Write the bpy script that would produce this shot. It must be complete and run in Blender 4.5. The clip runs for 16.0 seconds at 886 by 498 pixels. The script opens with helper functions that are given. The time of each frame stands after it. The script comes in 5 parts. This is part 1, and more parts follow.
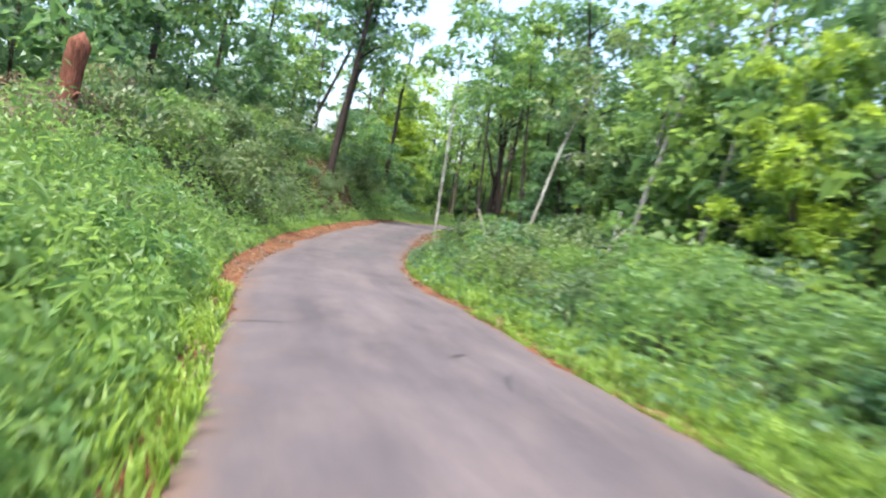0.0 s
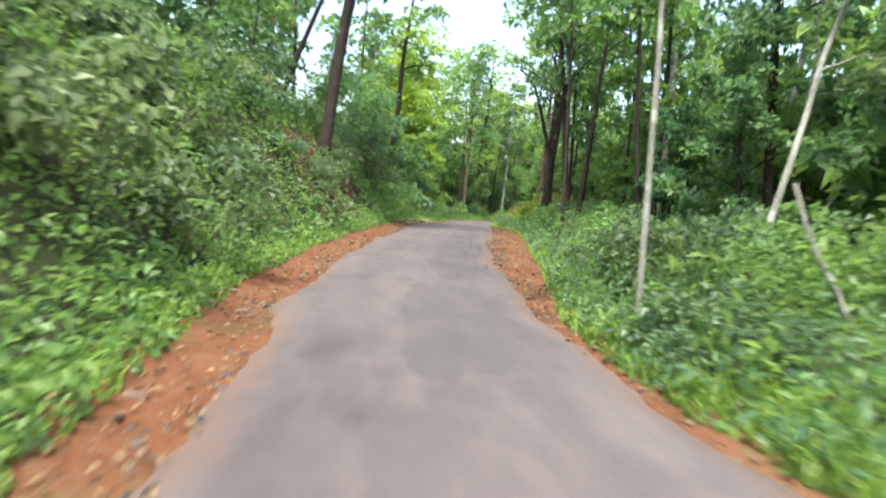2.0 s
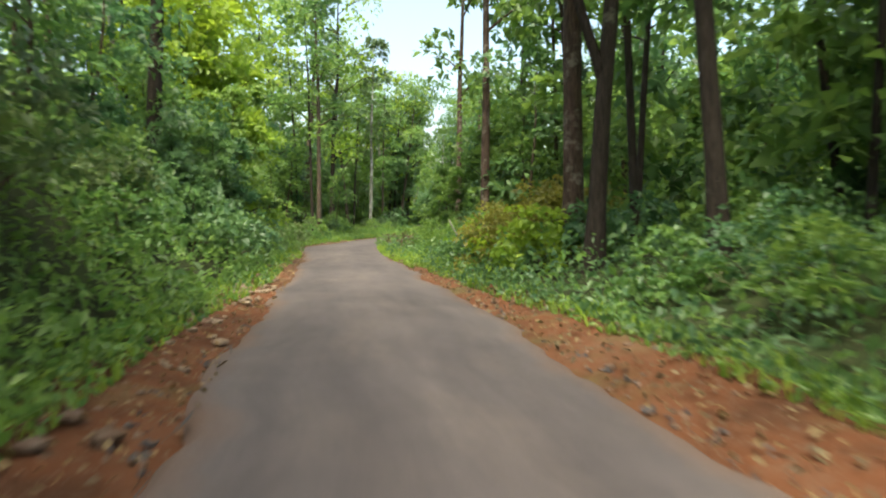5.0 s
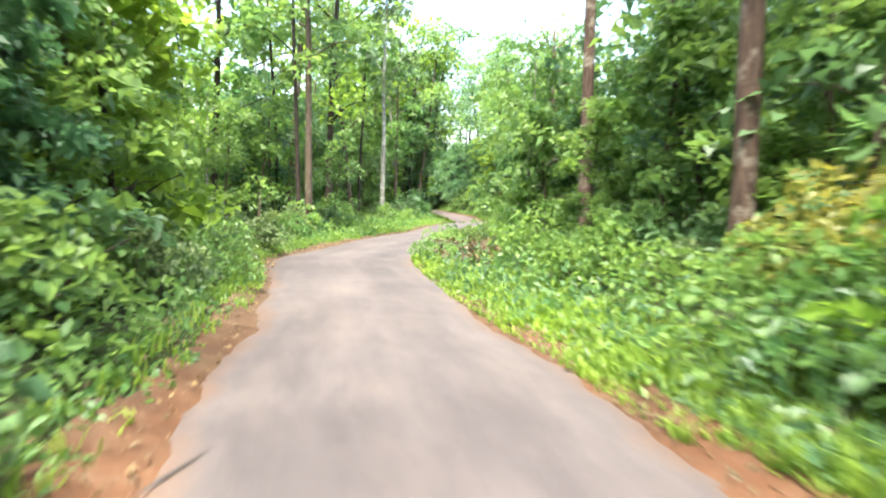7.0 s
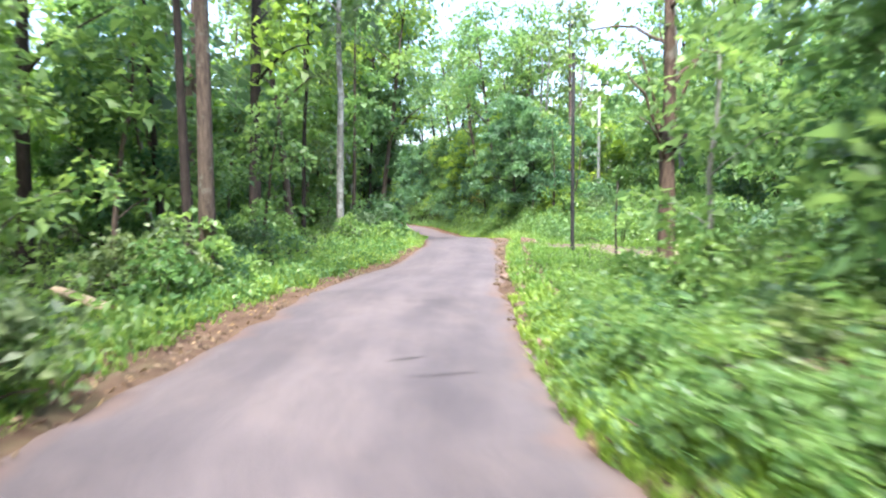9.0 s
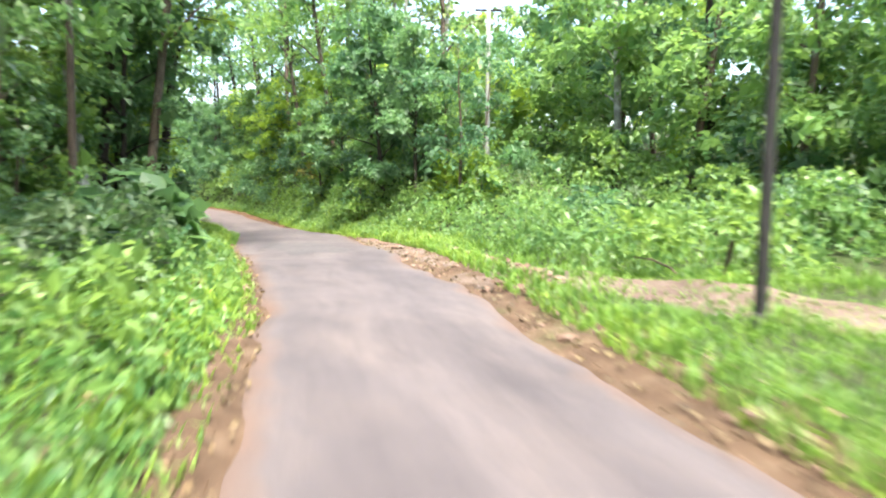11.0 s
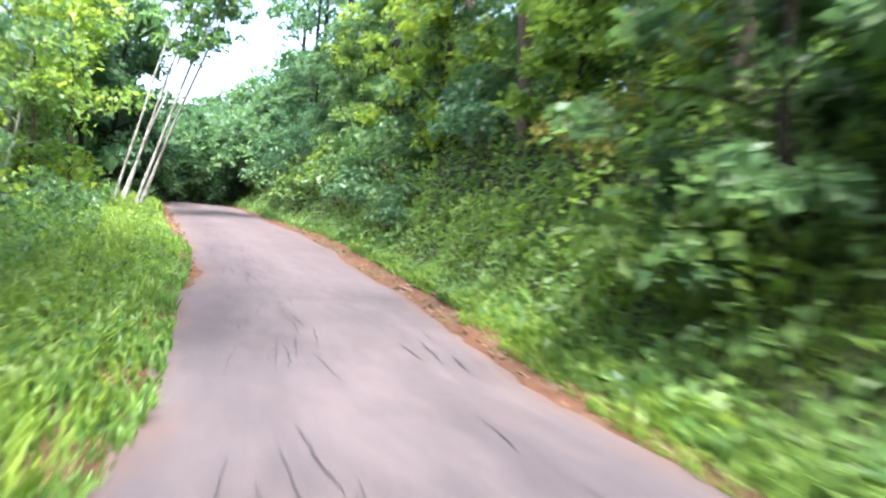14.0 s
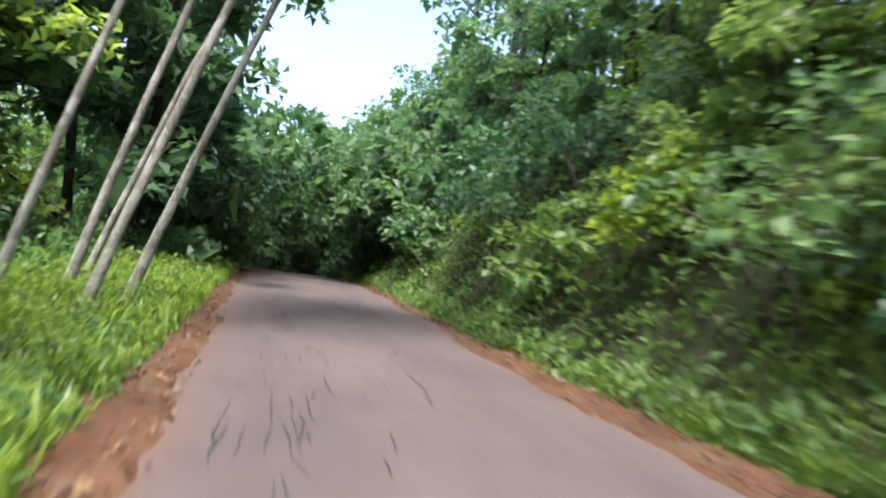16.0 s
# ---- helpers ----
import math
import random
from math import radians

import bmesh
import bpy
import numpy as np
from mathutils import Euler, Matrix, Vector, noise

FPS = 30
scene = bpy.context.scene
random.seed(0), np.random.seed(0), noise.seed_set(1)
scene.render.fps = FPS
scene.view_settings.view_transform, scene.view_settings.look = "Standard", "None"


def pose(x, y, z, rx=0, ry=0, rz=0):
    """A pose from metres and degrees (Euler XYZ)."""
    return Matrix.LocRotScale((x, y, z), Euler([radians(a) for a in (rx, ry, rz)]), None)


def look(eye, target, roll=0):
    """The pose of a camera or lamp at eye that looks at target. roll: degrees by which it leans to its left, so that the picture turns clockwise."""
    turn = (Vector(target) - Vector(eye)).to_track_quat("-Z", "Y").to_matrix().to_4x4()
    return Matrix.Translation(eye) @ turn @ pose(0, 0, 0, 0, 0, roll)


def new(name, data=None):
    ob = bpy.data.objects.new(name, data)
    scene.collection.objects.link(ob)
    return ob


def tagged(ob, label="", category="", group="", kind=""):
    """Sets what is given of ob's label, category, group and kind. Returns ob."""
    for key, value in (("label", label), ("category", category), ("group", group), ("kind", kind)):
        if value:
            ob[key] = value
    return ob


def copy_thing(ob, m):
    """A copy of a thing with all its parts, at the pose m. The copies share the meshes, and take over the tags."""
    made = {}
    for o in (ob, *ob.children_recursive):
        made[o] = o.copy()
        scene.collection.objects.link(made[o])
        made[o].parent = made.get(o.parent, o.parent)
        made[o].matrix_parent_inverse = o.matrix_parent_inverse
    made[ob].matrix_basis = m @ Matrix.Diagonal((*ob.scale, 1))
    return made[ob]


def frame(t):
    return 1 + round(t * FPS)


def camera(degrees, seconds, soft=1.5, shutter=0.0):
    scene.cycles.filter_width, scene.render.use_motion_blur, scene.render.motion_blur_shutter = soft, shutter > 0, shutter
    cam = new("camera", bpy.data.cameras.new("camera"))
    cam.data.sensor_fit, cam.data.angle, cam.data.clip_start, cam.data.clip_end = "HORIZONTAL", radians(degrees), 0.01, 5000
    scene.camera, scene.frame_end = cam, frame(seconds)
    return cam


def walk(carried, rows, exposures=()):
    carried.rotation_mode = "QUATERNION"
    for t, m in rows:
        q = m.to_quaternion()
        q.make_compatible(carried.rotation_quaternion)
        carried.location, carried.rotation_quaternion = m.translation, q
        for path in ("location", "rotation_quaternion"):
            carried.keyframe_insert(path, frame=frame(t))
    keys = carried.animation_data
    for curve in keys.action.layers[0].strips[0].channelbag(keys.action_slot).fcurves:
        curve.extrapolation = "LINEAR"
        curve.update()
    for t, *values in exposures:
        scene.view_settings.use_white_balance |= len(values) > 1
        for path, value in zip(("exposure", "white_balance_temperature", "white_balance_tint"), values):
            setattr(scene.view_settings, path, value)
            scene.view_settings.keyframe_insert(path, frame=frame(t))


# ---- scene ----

# ---------------------------------------------------------------- camera
cam = camera(65.0, 16.0, soft=2.0, shutter=0.5)

# seconds, eye x y z, heading to the left of +y, tilt up, lean to the left
ROWS = [
    (0, 0.000, 0.000, 1.450, 0.00, -4.03, 9.31),
    (0.5, -0.960, 3.599, 1.296, 2.48, -4.27, 9.15),
    (1, -1.770, 7.190, 1.135, 0.79, -2.97, 8.35),
    (1.5, -2.480, 10.694, 0.990, 0.41, -4.51, 6.95),
    (2, -3.081, 14.127, 0.901, -1.64, -4.59, 5.26),
    (2.5, -3.464, 17.996, 0.782, -4.21, -5.38, 1.76),
    (3, -3.622, 22.288, 0.701, -6.94, -4.76, -1.16),
    (3.5, -3.622, 26.663, 0.720, -9.70, -4.95, -3.68),
    (3.7, -3.595, 28.412, 0.741, -10.78, -4.11, -3.99),
    (5.8, -2.364, 42.647, 1.003, -15.25, -4.10, 1.58),
    (6, -2.239, 44.288, 0.967, -14.35, -5.57, 2.21),
    (6.5, -1.868, 48.281, 0.829, -14.84, -5.94, 1.47),
    (7, -1.499, 51.788, 0.710, -14.78, -5.21, 0.51),
    (7.5, -1.206, 55.137, 0.618, -16.88, -4.89, 1.71),
    (8, -0.803, 58.693, 0.495, -16.45, -5.45, 1.26),
    (8.5, -0.470, 61.963, 0.407, -18.63, -4.13, 0.65),
    (9, -0.000, 65.264, 0.325, -19.94, -4.38, -0.55),
    (9.5, 0.563, 68.858, 0.279, -22.80, -4.55, -2.69),
    (10, 1.722, 72.973, 0.172, -28.35, -4.46, -2.08),
    (10.2, 2.295, 74.657, 0.133, -30.59, -5.62, -1.41),
    (12.3, 9.873, 92.531, -0.165, -38.89, -5.80, 1.24),
    (12.5, 10.761, 94.524, -0.280, -37.41, -5.98, 1.57),
    (13, 12.828, 99.915, -0.607, -33.93, -4.80, 2.61),
    (13.5, 14.682, 105.283, -0.867, -29.83, -4.71, 3.22),
    (14, 15.893, 110.478, -1.157, -28.33, -4.32, 5.51),
    (14.5, 16.995, 115.278, -1.403, -27.08, -5.17, 5.90),
    (15, 18.003, 120.354, -1.602, -23.69, -3.95, 6.84),
    (15.5, 18.772, 125.476, -1.659, -20.28, -1.95, 7.09),
    (16, 19.168, 130.149, -1.545, -18.96, 0.35, 7.72),
]


def aim(x, y, z, yaw, pitch, roll):
    a, b = radians(yaw), radians(pitch)
    way = Vector((-math.sin(a) * math.cos(b), math.cos(a) * math.cos(b), math.sin(b)))
    return look((x, y, z), Vector((x, y, z)) + way * 2, roll)


# seconds, stops, kelvin, tint
EXPOSURES = [(0, 2.05, 6200, 13), (0.5, 2.15, 6000, 24), (1, 2.15, 6200, 16), (1.5, 2.05, 6400, 7), (2.5, 2.2, 6500, 5), (3.5, 1.95, 7000, 1), (5.8, 1.75, 7300, 3), (6.1, 1.95, 7200, 4), (6.5, 2.8, 6500, 6), (7.5, 3.0, 6900, 5), (8, 2.9, 6400, 7), (9, 2.65, 5900, 15),
             (10.2, 2.75, 6300, 11), (12.5, 2.85, 6500, 7), (13.3, 2.85, 6000, 14), (14, 2.9, 5800, 17), (15, 2.8, 6500, 8), (15.5, 2.4, 6900, 9), (16, 2.0, 6100, 14)]
walk(cam, [(r[0], aim(*r[1:])) for r in ROWS], EXPOSURES)

# ---------------------------------------------------------------- sky and sun
SUN_AZIMUTH, SUN_HEIGHT = radians(202), radians(70)  # clockwise from +y
world = bpy.data.worlds.new("hazy_sky")
scene.world = world
world.use_nodes = True
wn = world.node_tree
sky = wn.nodes.new("ShaderNodeTexSky")
sky.sky_type = "NISHITA"
sky.sun_disc = False
sky.sun_elevation, sky.sun_rotation = SUN_HEIGHT, SUN_AZIMUTH
sky.air_density, sky.dust_density, sky.ozone_density = 1.0, 4.0, 1.2
wn.links.new(sky.outputs[0], wn.nodes["Background"].inputs[0])
wn.nodes["Background"].inputs[1].default_value = 0.14
sun = new("sun", bpy.data.lights.new("sun", "SUN"))
sun.data.energy, sun.data.angle, sun.data.color = 2.8, radians(18), (1.0, 0.95, 0.86)
sun.matrix_world = look((0, 0, 0), (-math.sin(SUN_AZIMUTH) * math.cos(SUN_HEIGHT), -math.cos(SUN_AZIMUTH) * math.cos(SUN_HEIGHT), -math.sin(SUN_HEIGHT)))

# ---------------------------------------------------------------- line of the road
EYE = 1.45  # the eye's height over the road
first = Vector(ROWS[0][1:4])
back = (first - Vector(ROWS[1][1:4])).normalized()
line = [tuple(first + back * d - Vector((0, 0, EYE))) for d in (45, 30, 15, 6)]
line += [(r[1], r[2], r[3] - EYE) for r in ROWS]
line += [(19.8, 138.0, -2.98), (20.6, 147.5, -2.97), (21.5, 158.0, -3.2), (21.6, 170.0, -3.9), (18.0, 184.0, -4.7), (8.0, 198.0, -5.5), (-8.0, 208.0, -6.5)]
line = np.array(line)
_cuts = np.r_[0, np.cumsum(np.linalg.norm(np.diff(line[:, :2], axis=0), axis=1))]
_slopes = np.stack([np.gradient(line[:, k], _cuts) for k in range(3)], 1)


def along(s):
    """Places on the driven line at the lengths s, counted from the line's far start."""
    s = np.clip(np.asarray(s, float), 0, _cuts[-1] - 1e-6)
    i = np.clip(np.searchsorted(_cuts, s, side="right") - 1, 0, len(_cuts) - 2)
    h = (_cuts[i + 1] - _cuts[i])[..., None]
    u = ((s - _cuts[i]) / h[..., 0])[..., None]
    return ((2 * u**3 - 3 * u**2 + 1) * line[i] + (u**3 - 2 * u**2 + u) * h * _slopes[i]
            + (-2 * u**3 + 3 * u**2) * line[i + 1] + (u**3 - u**2) * h * _slopes[i + 1])


START = _cuts[4]
FINE = np.arange(0, _cuts[-1], 0.4)
FINE_AT = along(FINE)
# the height is smoothed, as a road's is
_k = np.hanning(15) / np.hanning(15).sum()
FINE_AT[:, 2] = np.convolve(np.pad(FINE_AT[:, 2], 7, "edge"), _k, "valid")
FINE_TO = np.gradient(FINE_AT[:, :2], axis=0)
FINE_TO /= np.linalg.norm(FINE_TO, axis=1)[:, None]
FINE_S = FINE - START


def place(s, l):
    """World x, y and the road's height at station s, l metres to the right of the driven line."""
    s, l = np.broadcast_arrays(np.asarray(s, float), np.asarray(l, float))
    x, y, z = (np.interp(s, FINE_S, FINE_AT[:, k]) for k in range(3))
    tx, ty = np.interp(s, FINE_S, FINE_TO[:, 0]), np.interp(s, FINE_S, FINE_TO[:, 1])
    return x + l * ty, y - l * tx, z


def station(x, y):
    """The station, the way to the right and the road's height for world places."""
    x, y = np.atleast_1d(np.asarray(x, float)), np.atleast_1d(np.asarray(y, float))
    out = np.empty((3, len(x)))
    for a in range(0, len(x), 20000):
        p = np.stack([x[a:a + 20000], y[a:a + 20000]], 1)
        d = (p[:, 0, None] - FINE_AT[None, :, 0]) ** 2 + (p[:, 1, None] - FINE_AT[None, :, 1]) ** 2
        i = d.argmin(1)
        r = p - FINE_AT[i, :2]
        out[0, a:a + 20000] = FINE_S[i] + np.clip((r * FINE_TO[i]).sum(1), -1, 1)
        out[1, a:a + 20000] = r[:, 0] * FINE_TO[i, 1] - r[:, 1] * FINE_TO[i, 0]
        out[2, a:a + 20000] = FINE_AT[i, 2]
    return out


# station; the tarmac's left and right edge; the widths of bare earth left and right
EDGES = np.array([
    (-40, -0.6, 3.7, 0.2, 0.2), (5, -0.54, 3.85, 0.15, 0.2), (10, -0.60, 3.70, 0.5, 0.35), (16, -0.82, 2.85, 1.0, 0.4),
    (20, -1.05, 2.55, 1.1, 0.3), (24, -1.45, 2.40, 1.1, 0.5), (30, -1.40, 2.35, 1.3, 1.6), (36, -1.10, 2.05, 1.5, 2.1),
    (44, -1.06, 2.15, 1.2, 1.4), (52, -1.00, 2.15, 0.7, 0.6), (58, -1.10, 2.15, 0.5, 0.4), (64, -1.30, 1.90, 0.4, 0.25),
    (70, -1.85, 1.72, 0.9, 0.3), (76, -1.50, 2.10, 1.0, 0.5), (84, -0.50, 2.30, 0.6, 0.5), (90, -0.35, 2.35, 0.5, 0.8),
    (96, -0.90, 2.25, 0.5, 1.5), (102, -1.40, 2.40, 0.5, 1.4), (107, -1.48, 2.70, 0.1, 0.4), (113, -1.15, 2.75, 0.08, 0.15),
    (119, -0.85, 2.95, 0.12, 0.4)])
EDGES_ON = np.array([(125, -0.95, 3.10, 0.35, 0.9), (131, -0.65, 3.35, 0.4, 0.9), (138, -0.60, 3.70, 0.7, 0.8), (146, -0.60, 3.45, 0.6, 0.5), (156, -0.70, 3.40, 0.4, 0.4), (240, -0.7, 3.4, 0.3, 0.3)])
EDGES = np.vstack([EDGES, EDGES_ON])
EDGES[:, 3:] *= np.interp(EDGES[:, 0], [6, 14, 60, 104, 116], [0.8, 0.62, 0.55, 0.55, 0.68])[:, None]


def edge(s, k):
    return np.interp(s, EDGES[:, 0], EDGES[:, k])


# station; the height and run of the bank left and right of the earth strips
BANKS = np.array([
    (-40, 1.5, 3.0, 0.3, 4), (8, 1.1, 3.0, 0.4, 4), (16, 2.0, 3.2, 0.6, 4), (22, 3.1, 3.2, 0.6, 4), (36, 3.6, 3.2, 0.7, 3), (46, 2.6, 3.2, 0.8, 3),
    (56, 1.0, 3.5, 0.4, 3), (64, 0.3, 3.0, 0.3, 3), (76, 0.2, 3.0, -0.15, 4), (92, 0.2, 2.0, -0.2, 4), (102, 0.3, 1.5, 0.4, 2.5),
    (108, 0.35, 1.2, 1.8, 3.0), (116, 0.3, 1.2, 3.6, 3.2), (150, 0.4, 1.2, 4.2, 3.0), (240, 0.6, 2.0, 4.0, 3.0)])


def soft_step(u):
    u = np.clip(u, 0, 1)
    return u * u * (3 - 2 * u)


def ripple(x, y, size, seed=0.0):
    """A cheap smooth unevenness, about -1 to 1."""
    a, b = x / size + seed, y / size - seed * 1.7
    return (np.sin(a * 2.1 + np.sin(b * 1.7 + 1.3) * 1.4) + np.sin(b * 2.6 + np.sin(a * 1.3 + seed) * 1.7) + np.sin((a + b) * 3.3 + 2.0)) / 3


def ground_height(x, y):
    x, y = np.atleast_1d(np.asarray(x, float)), np.atleast_1d(np.asarray(y, float))
    s, l, z = station(x, y)
    dl = edge(s, 1) - edge(s, 3) - l
    dr = l - edge(s, 2) - edge(s, 4)
    bank = [np.interp(s, BANKS[:, 0], BANKS[:, k]) for k in range(1, 5)]
    up = np.where(dl > 0, bank[0] * soft_step(dl / bank[1]) + 0.10 * np.clip(dl - 6, 0, 60), 0)
    up += np.where(dr > 0, bank[2] * soft_step(dr / bank[3]) + 0.09 * np.clip(dr - 9, 0, 60), 0)
    out = np.clip(np.maximum(dl, dr), 0, 3) / 3
    up += out * (0.18 * ripple(x, y, 3.0, 2.0) + 0.07 * ripple(x, y, 0.9, 5.0)) + np.clip(np.maximum(dl, dr) / 40, 0, 1) * 1.5 * ripple(x, y, 25.0, 1.0)
    under = np.where(np.maximum(dl, dr) < 0.1, -0.14, -0.02)
    return z + up + under


def ground_at(s, l):
    x, y, _ = place(s, l)
    return Vector((float(x), float(y), float(ground_height(x, y)[0])))

# ---------------------------------------------------------------- materials
def material(name, rough=0.8, spec=0.3):
    mat = bpy.data.materials.new(name)
    mat.use_nodes = True
    nt = mat.node_tree
    bsdf = nt.nodes["Principled BSDF"]
    bsdf.inputs["Roughness"].default_value = rough
    bsdf.inputs["Specular IOR Level"].default_value = spec
    return mat, nt, bsdf


def node(nt, kind, **values):
    n = nt.nodes.new(kind)
    for key, value in values.items():
        n.inputs[key.replace("_", " ")].default_value = value
    return n


def noise_of(nt, scale, detail=4.0, rough=0.6, stretch=None, source="Object"):
    tc = nt.nodes.new("ShaderNodeTexCoord")
    n = node(nt, "ShaderNodeTexNoise", Scale=scale, Detail=detail, Roughness=rough)
    if stretch:
        mp = nt.nodes.new("ShaderNodeMapping")
        mp.inputs["Scale"].default_value = stretch
        nt.links.new(tc.outputs[source], mp.inputs["Vector"])
        nt.links.new(mp.outputs[0], n.inputs["Vector"])
    else:
        nt.links.new(tc.outputs[source], n.inputs["Vector"])
    return n


def ramp(nt, source, stops):
    r = nt.nodes.new("ShaderNodeValToRGB")
    while len(r.color_ramp.elements) < len(stops):
        r.color_ramp.elements.new(0.5)
    for e, (at, colour) in zip(r.color_ramp.elements, stops):
        e.position, e.color = at, (*colour, 1)
    nt.links.new(source, r.inputs[0])
    return r.outputs[0]


def mixed(nt, factor, a, b, blend="MIX"):
    m = nt.nodes.new("ShaderNodeMix")
    m.data_type, m.blend_type = "RGBA", blend
    for socket, value in ((m.inputs[0], factor), (m.inputs[6], a), (m.inputs[7], b)):
        if isinstance(value, (int, float)):
            socket.default_value = value
        elif isinstance(value, tuple):
            socket.default_value = (*value, 1)
        else:
            nt.links.new(value, socket)
    return m.outputs[2]


def bumped(nt, bsdf, height, strength, distance):
    b = node(nt, "ShaderNodeBump", Strength=strength, Distance=distance)
    nt.links.new(height, b.inputs["Height"])
    nt.links.new(b.outputs[0], bsdf.inputs["Normal"])


def tarmac_material(name, stops, dust):
    mat, nt, bsdf = material(name, 0.85, 0.25)
    wide = noise_of(nt, 0.35, 5, 0.6)
    mid = noise_of(nt, 2.2, 5, 0.65, (1.0, 0.35, 1.0))
    grain = noise_of(nt, 90, 3, 0.7)
    base = ramp(nt, wide.outputs[0], stops)
    base = mixed(nt, ramp(nt, mid.outputs[0], [(0.45, (0, 0, 0)), (0.75, (0.7, 0.7, 0.7))]), base, dust)
    base = mixed(nt, 0.35, base, ramp(nt, grain.outputs[0], [(0.3, (0.25, 0.24, 0.23)), (0.7, (0.9, 0.88, 0.85))]), "MULTIPLY")
    nt.links.new(base, bsdf.inputs["Base Color"])
    bumped(nt, bsdf, grain.outputs[0], 0.35, 0.01)
    return mat


TARMAC = tarmac_material("worn_tarmac", [(0.30, (0.063, 0.055, 0.057)), (0.55, (0.085, 0.074, 0.076)), (0.75, (0.100, 0.086, 0.085))], (0.110, 0.092, 0.087))


def lane_wear(mat):
    """Wheel tracks, lengthwise streaks and earth washed over the rims, by the road's own coordinates."""
    nt = mat.node_tree
    bsdf = nt.nodes["Principled BSDF"]
    base = bsdf.inputs["Base Color"].links[0].from_socket
    a, b = nt.nodes.new("ShaderNodeAttribute"), nt.nodes.new("ShaderNodeAttribute")
    a.attribute_name, b.attribute_name = "across", "along"
    xy = nt.nodes.new("ShaderNodeCombineXYZ")
    nt.links.new(a.outputs["Fac"], xy.inputs[0])
    nt.links.new(b.outputs["Fac"], xy.inputs[1])

    def streaks(sx, sy, detail):
        m = nt.nodes.new("ShaderNodeMapping")
        m.inputs["Scale"].default_value = (sx, sy, 1)
        nt.links.new(xy.outputs[0], m.inputs["Vector"])
        n = node(nt, "ShaderNodeTexNoise", Scale=1.0, Detail=detail, Roughness=0.65)
        nt.links.new(m.outputs[0], n.inputs["Vector"])
        return n.outputs[0]

    tracks = ramp(nt, a.outputs["Fac"], [(0.10, (1.0, 1.0, 1.0)), (0.25, (0.86, 0.86, 0.87)), (0.40, (1.04, 1.03, 1.02)), (0.55, (1.06, 1.05, 1.04)), (0.70, (0.86, 0.86, 0.87)), (0.88, (1.0, 1.0, 1.0))])
    base = mixed(nt, 0.8, base, tracks, "MULTIPLY")
    base = mixed(nt, 0.75, base, ramp(nt, streaks(9, 0.35, 5), [(0.35, (0.80, 0.79, 0.80)), (0.65, (1.15, 1.13, 1.11))]), "MULTIPLY")
    base = mixed(nt, 0.7, base, ramp(nt, streaks(2.2, 0.22, 3), [(0.38, (0.80, 0.80, 0.82)), (0.62, (1.10, 1.08, 1.06))]), "MULTIPLY")
    away = nt.nodes.new("ShaderNodeMath")
    away.operation = "SUBTRACT"
    nt.links.new(a.outputs["Fac"], away.inputs[0])
    away.inputs[1].default_value = 0.5
    size = nt.nodes.new("ShaderNodeMath")
    size.operation = "ABSOLUTE"
    nt.links.new(away.outputs[0], size.inputs[0])
    mess = nt.nodes.new("ShaderNodeMath")
    mess.operation = "MULTIPLY_ADD"
    nt.links.new(streaks(5, 1.1, 5), mess.inputs[0])
    mess.inputs[1].default_value = 0.22
    nt.links.new(size.outputs[0], mess.inputs[2])
    base = mixed(nt, ramp(nt, mess.outputs[0], [(0.50, (0, 0, 0)), (0.62, (0.9, 0.9, 0.9))]), base, (0.098, 0.060, 0.043))
    # reddish soil trodden into the last stretch
    far = nt.nodes.new("ShaderNodeMapRange")
    far.inputs["From Min"].default_value, far.inputs["From Max"].default_value, far.inputs["To Max"].default_value = 112, 136, 0.5
    nt.links.new(b.outputs["Fac"], far.inputs["Value"])
    base = mixed(nt, far.outputs[0], base, mixed(nt, 0.6, base, (0.098, 0.066, 0.056)))
    nt.links.new(base, bsdf.inputs["Base Color"])


lane_wear(TARMAC)
PATCH = tarmac_material("dark_tarmac", [(0.30, (0.054, 0.049, 0.051)), (0.70, (0.076, 0.068, 0.069))], (0.094, 0.081, 0.075))
CRACK = tarmac_material("broken_tarmac", [(0.30, (0.026, 0.024, 0.026)), (0.70, (0.050, 0.046, 0.047))], (0.065, 0.055, 0.052))


def earth_material(name, dark, mid, light, leafy):
    mat, nt, bsdf = material(name, 0.95, 0.1)
    wide, fine = noise_of(nt, 0.9, 6, 0.65), noise_of(nt, 14, 6, 0.75)
    base = ramp(nt, wide.outputs[0], [(0.30, dark), (0.52, mid), (0.75, light)])
    base = mixed(nt, ramp(nt, fine.outputs[0], [(0.55, (0, 0, 0)), (0.66, (1, 1, 1))]), base, leafy)
    nt.links.new(base, bsdf.inputs["Base Color"])
    bumped(nt, bsdf, fine.outputs[0], 0.7, 0.05)
    return mat


VERGE_EARTH = earth_material("verge_earth", (0.046, 0.019, 0.010), (0.112, 0.042, 0.019), (0.140, 0.070, 0.040), (0.125, 0.085, 0.058))
VERGE_NT = VERGE_EARTH.node_tree
_at = VERGE_NT.nodes.new("ShaderNodeAttribute")
_at.attribute_name = "along"
_part = VERGE_NT.nodes.new("ShaderNodeMapRange")
VERGE_NT.links.new(_at.outputs["Fac"], _part.inputs["Value"])
_part.inputs["From Min"].default_value, _part.inputs["From Max"].default_value = -40, 225
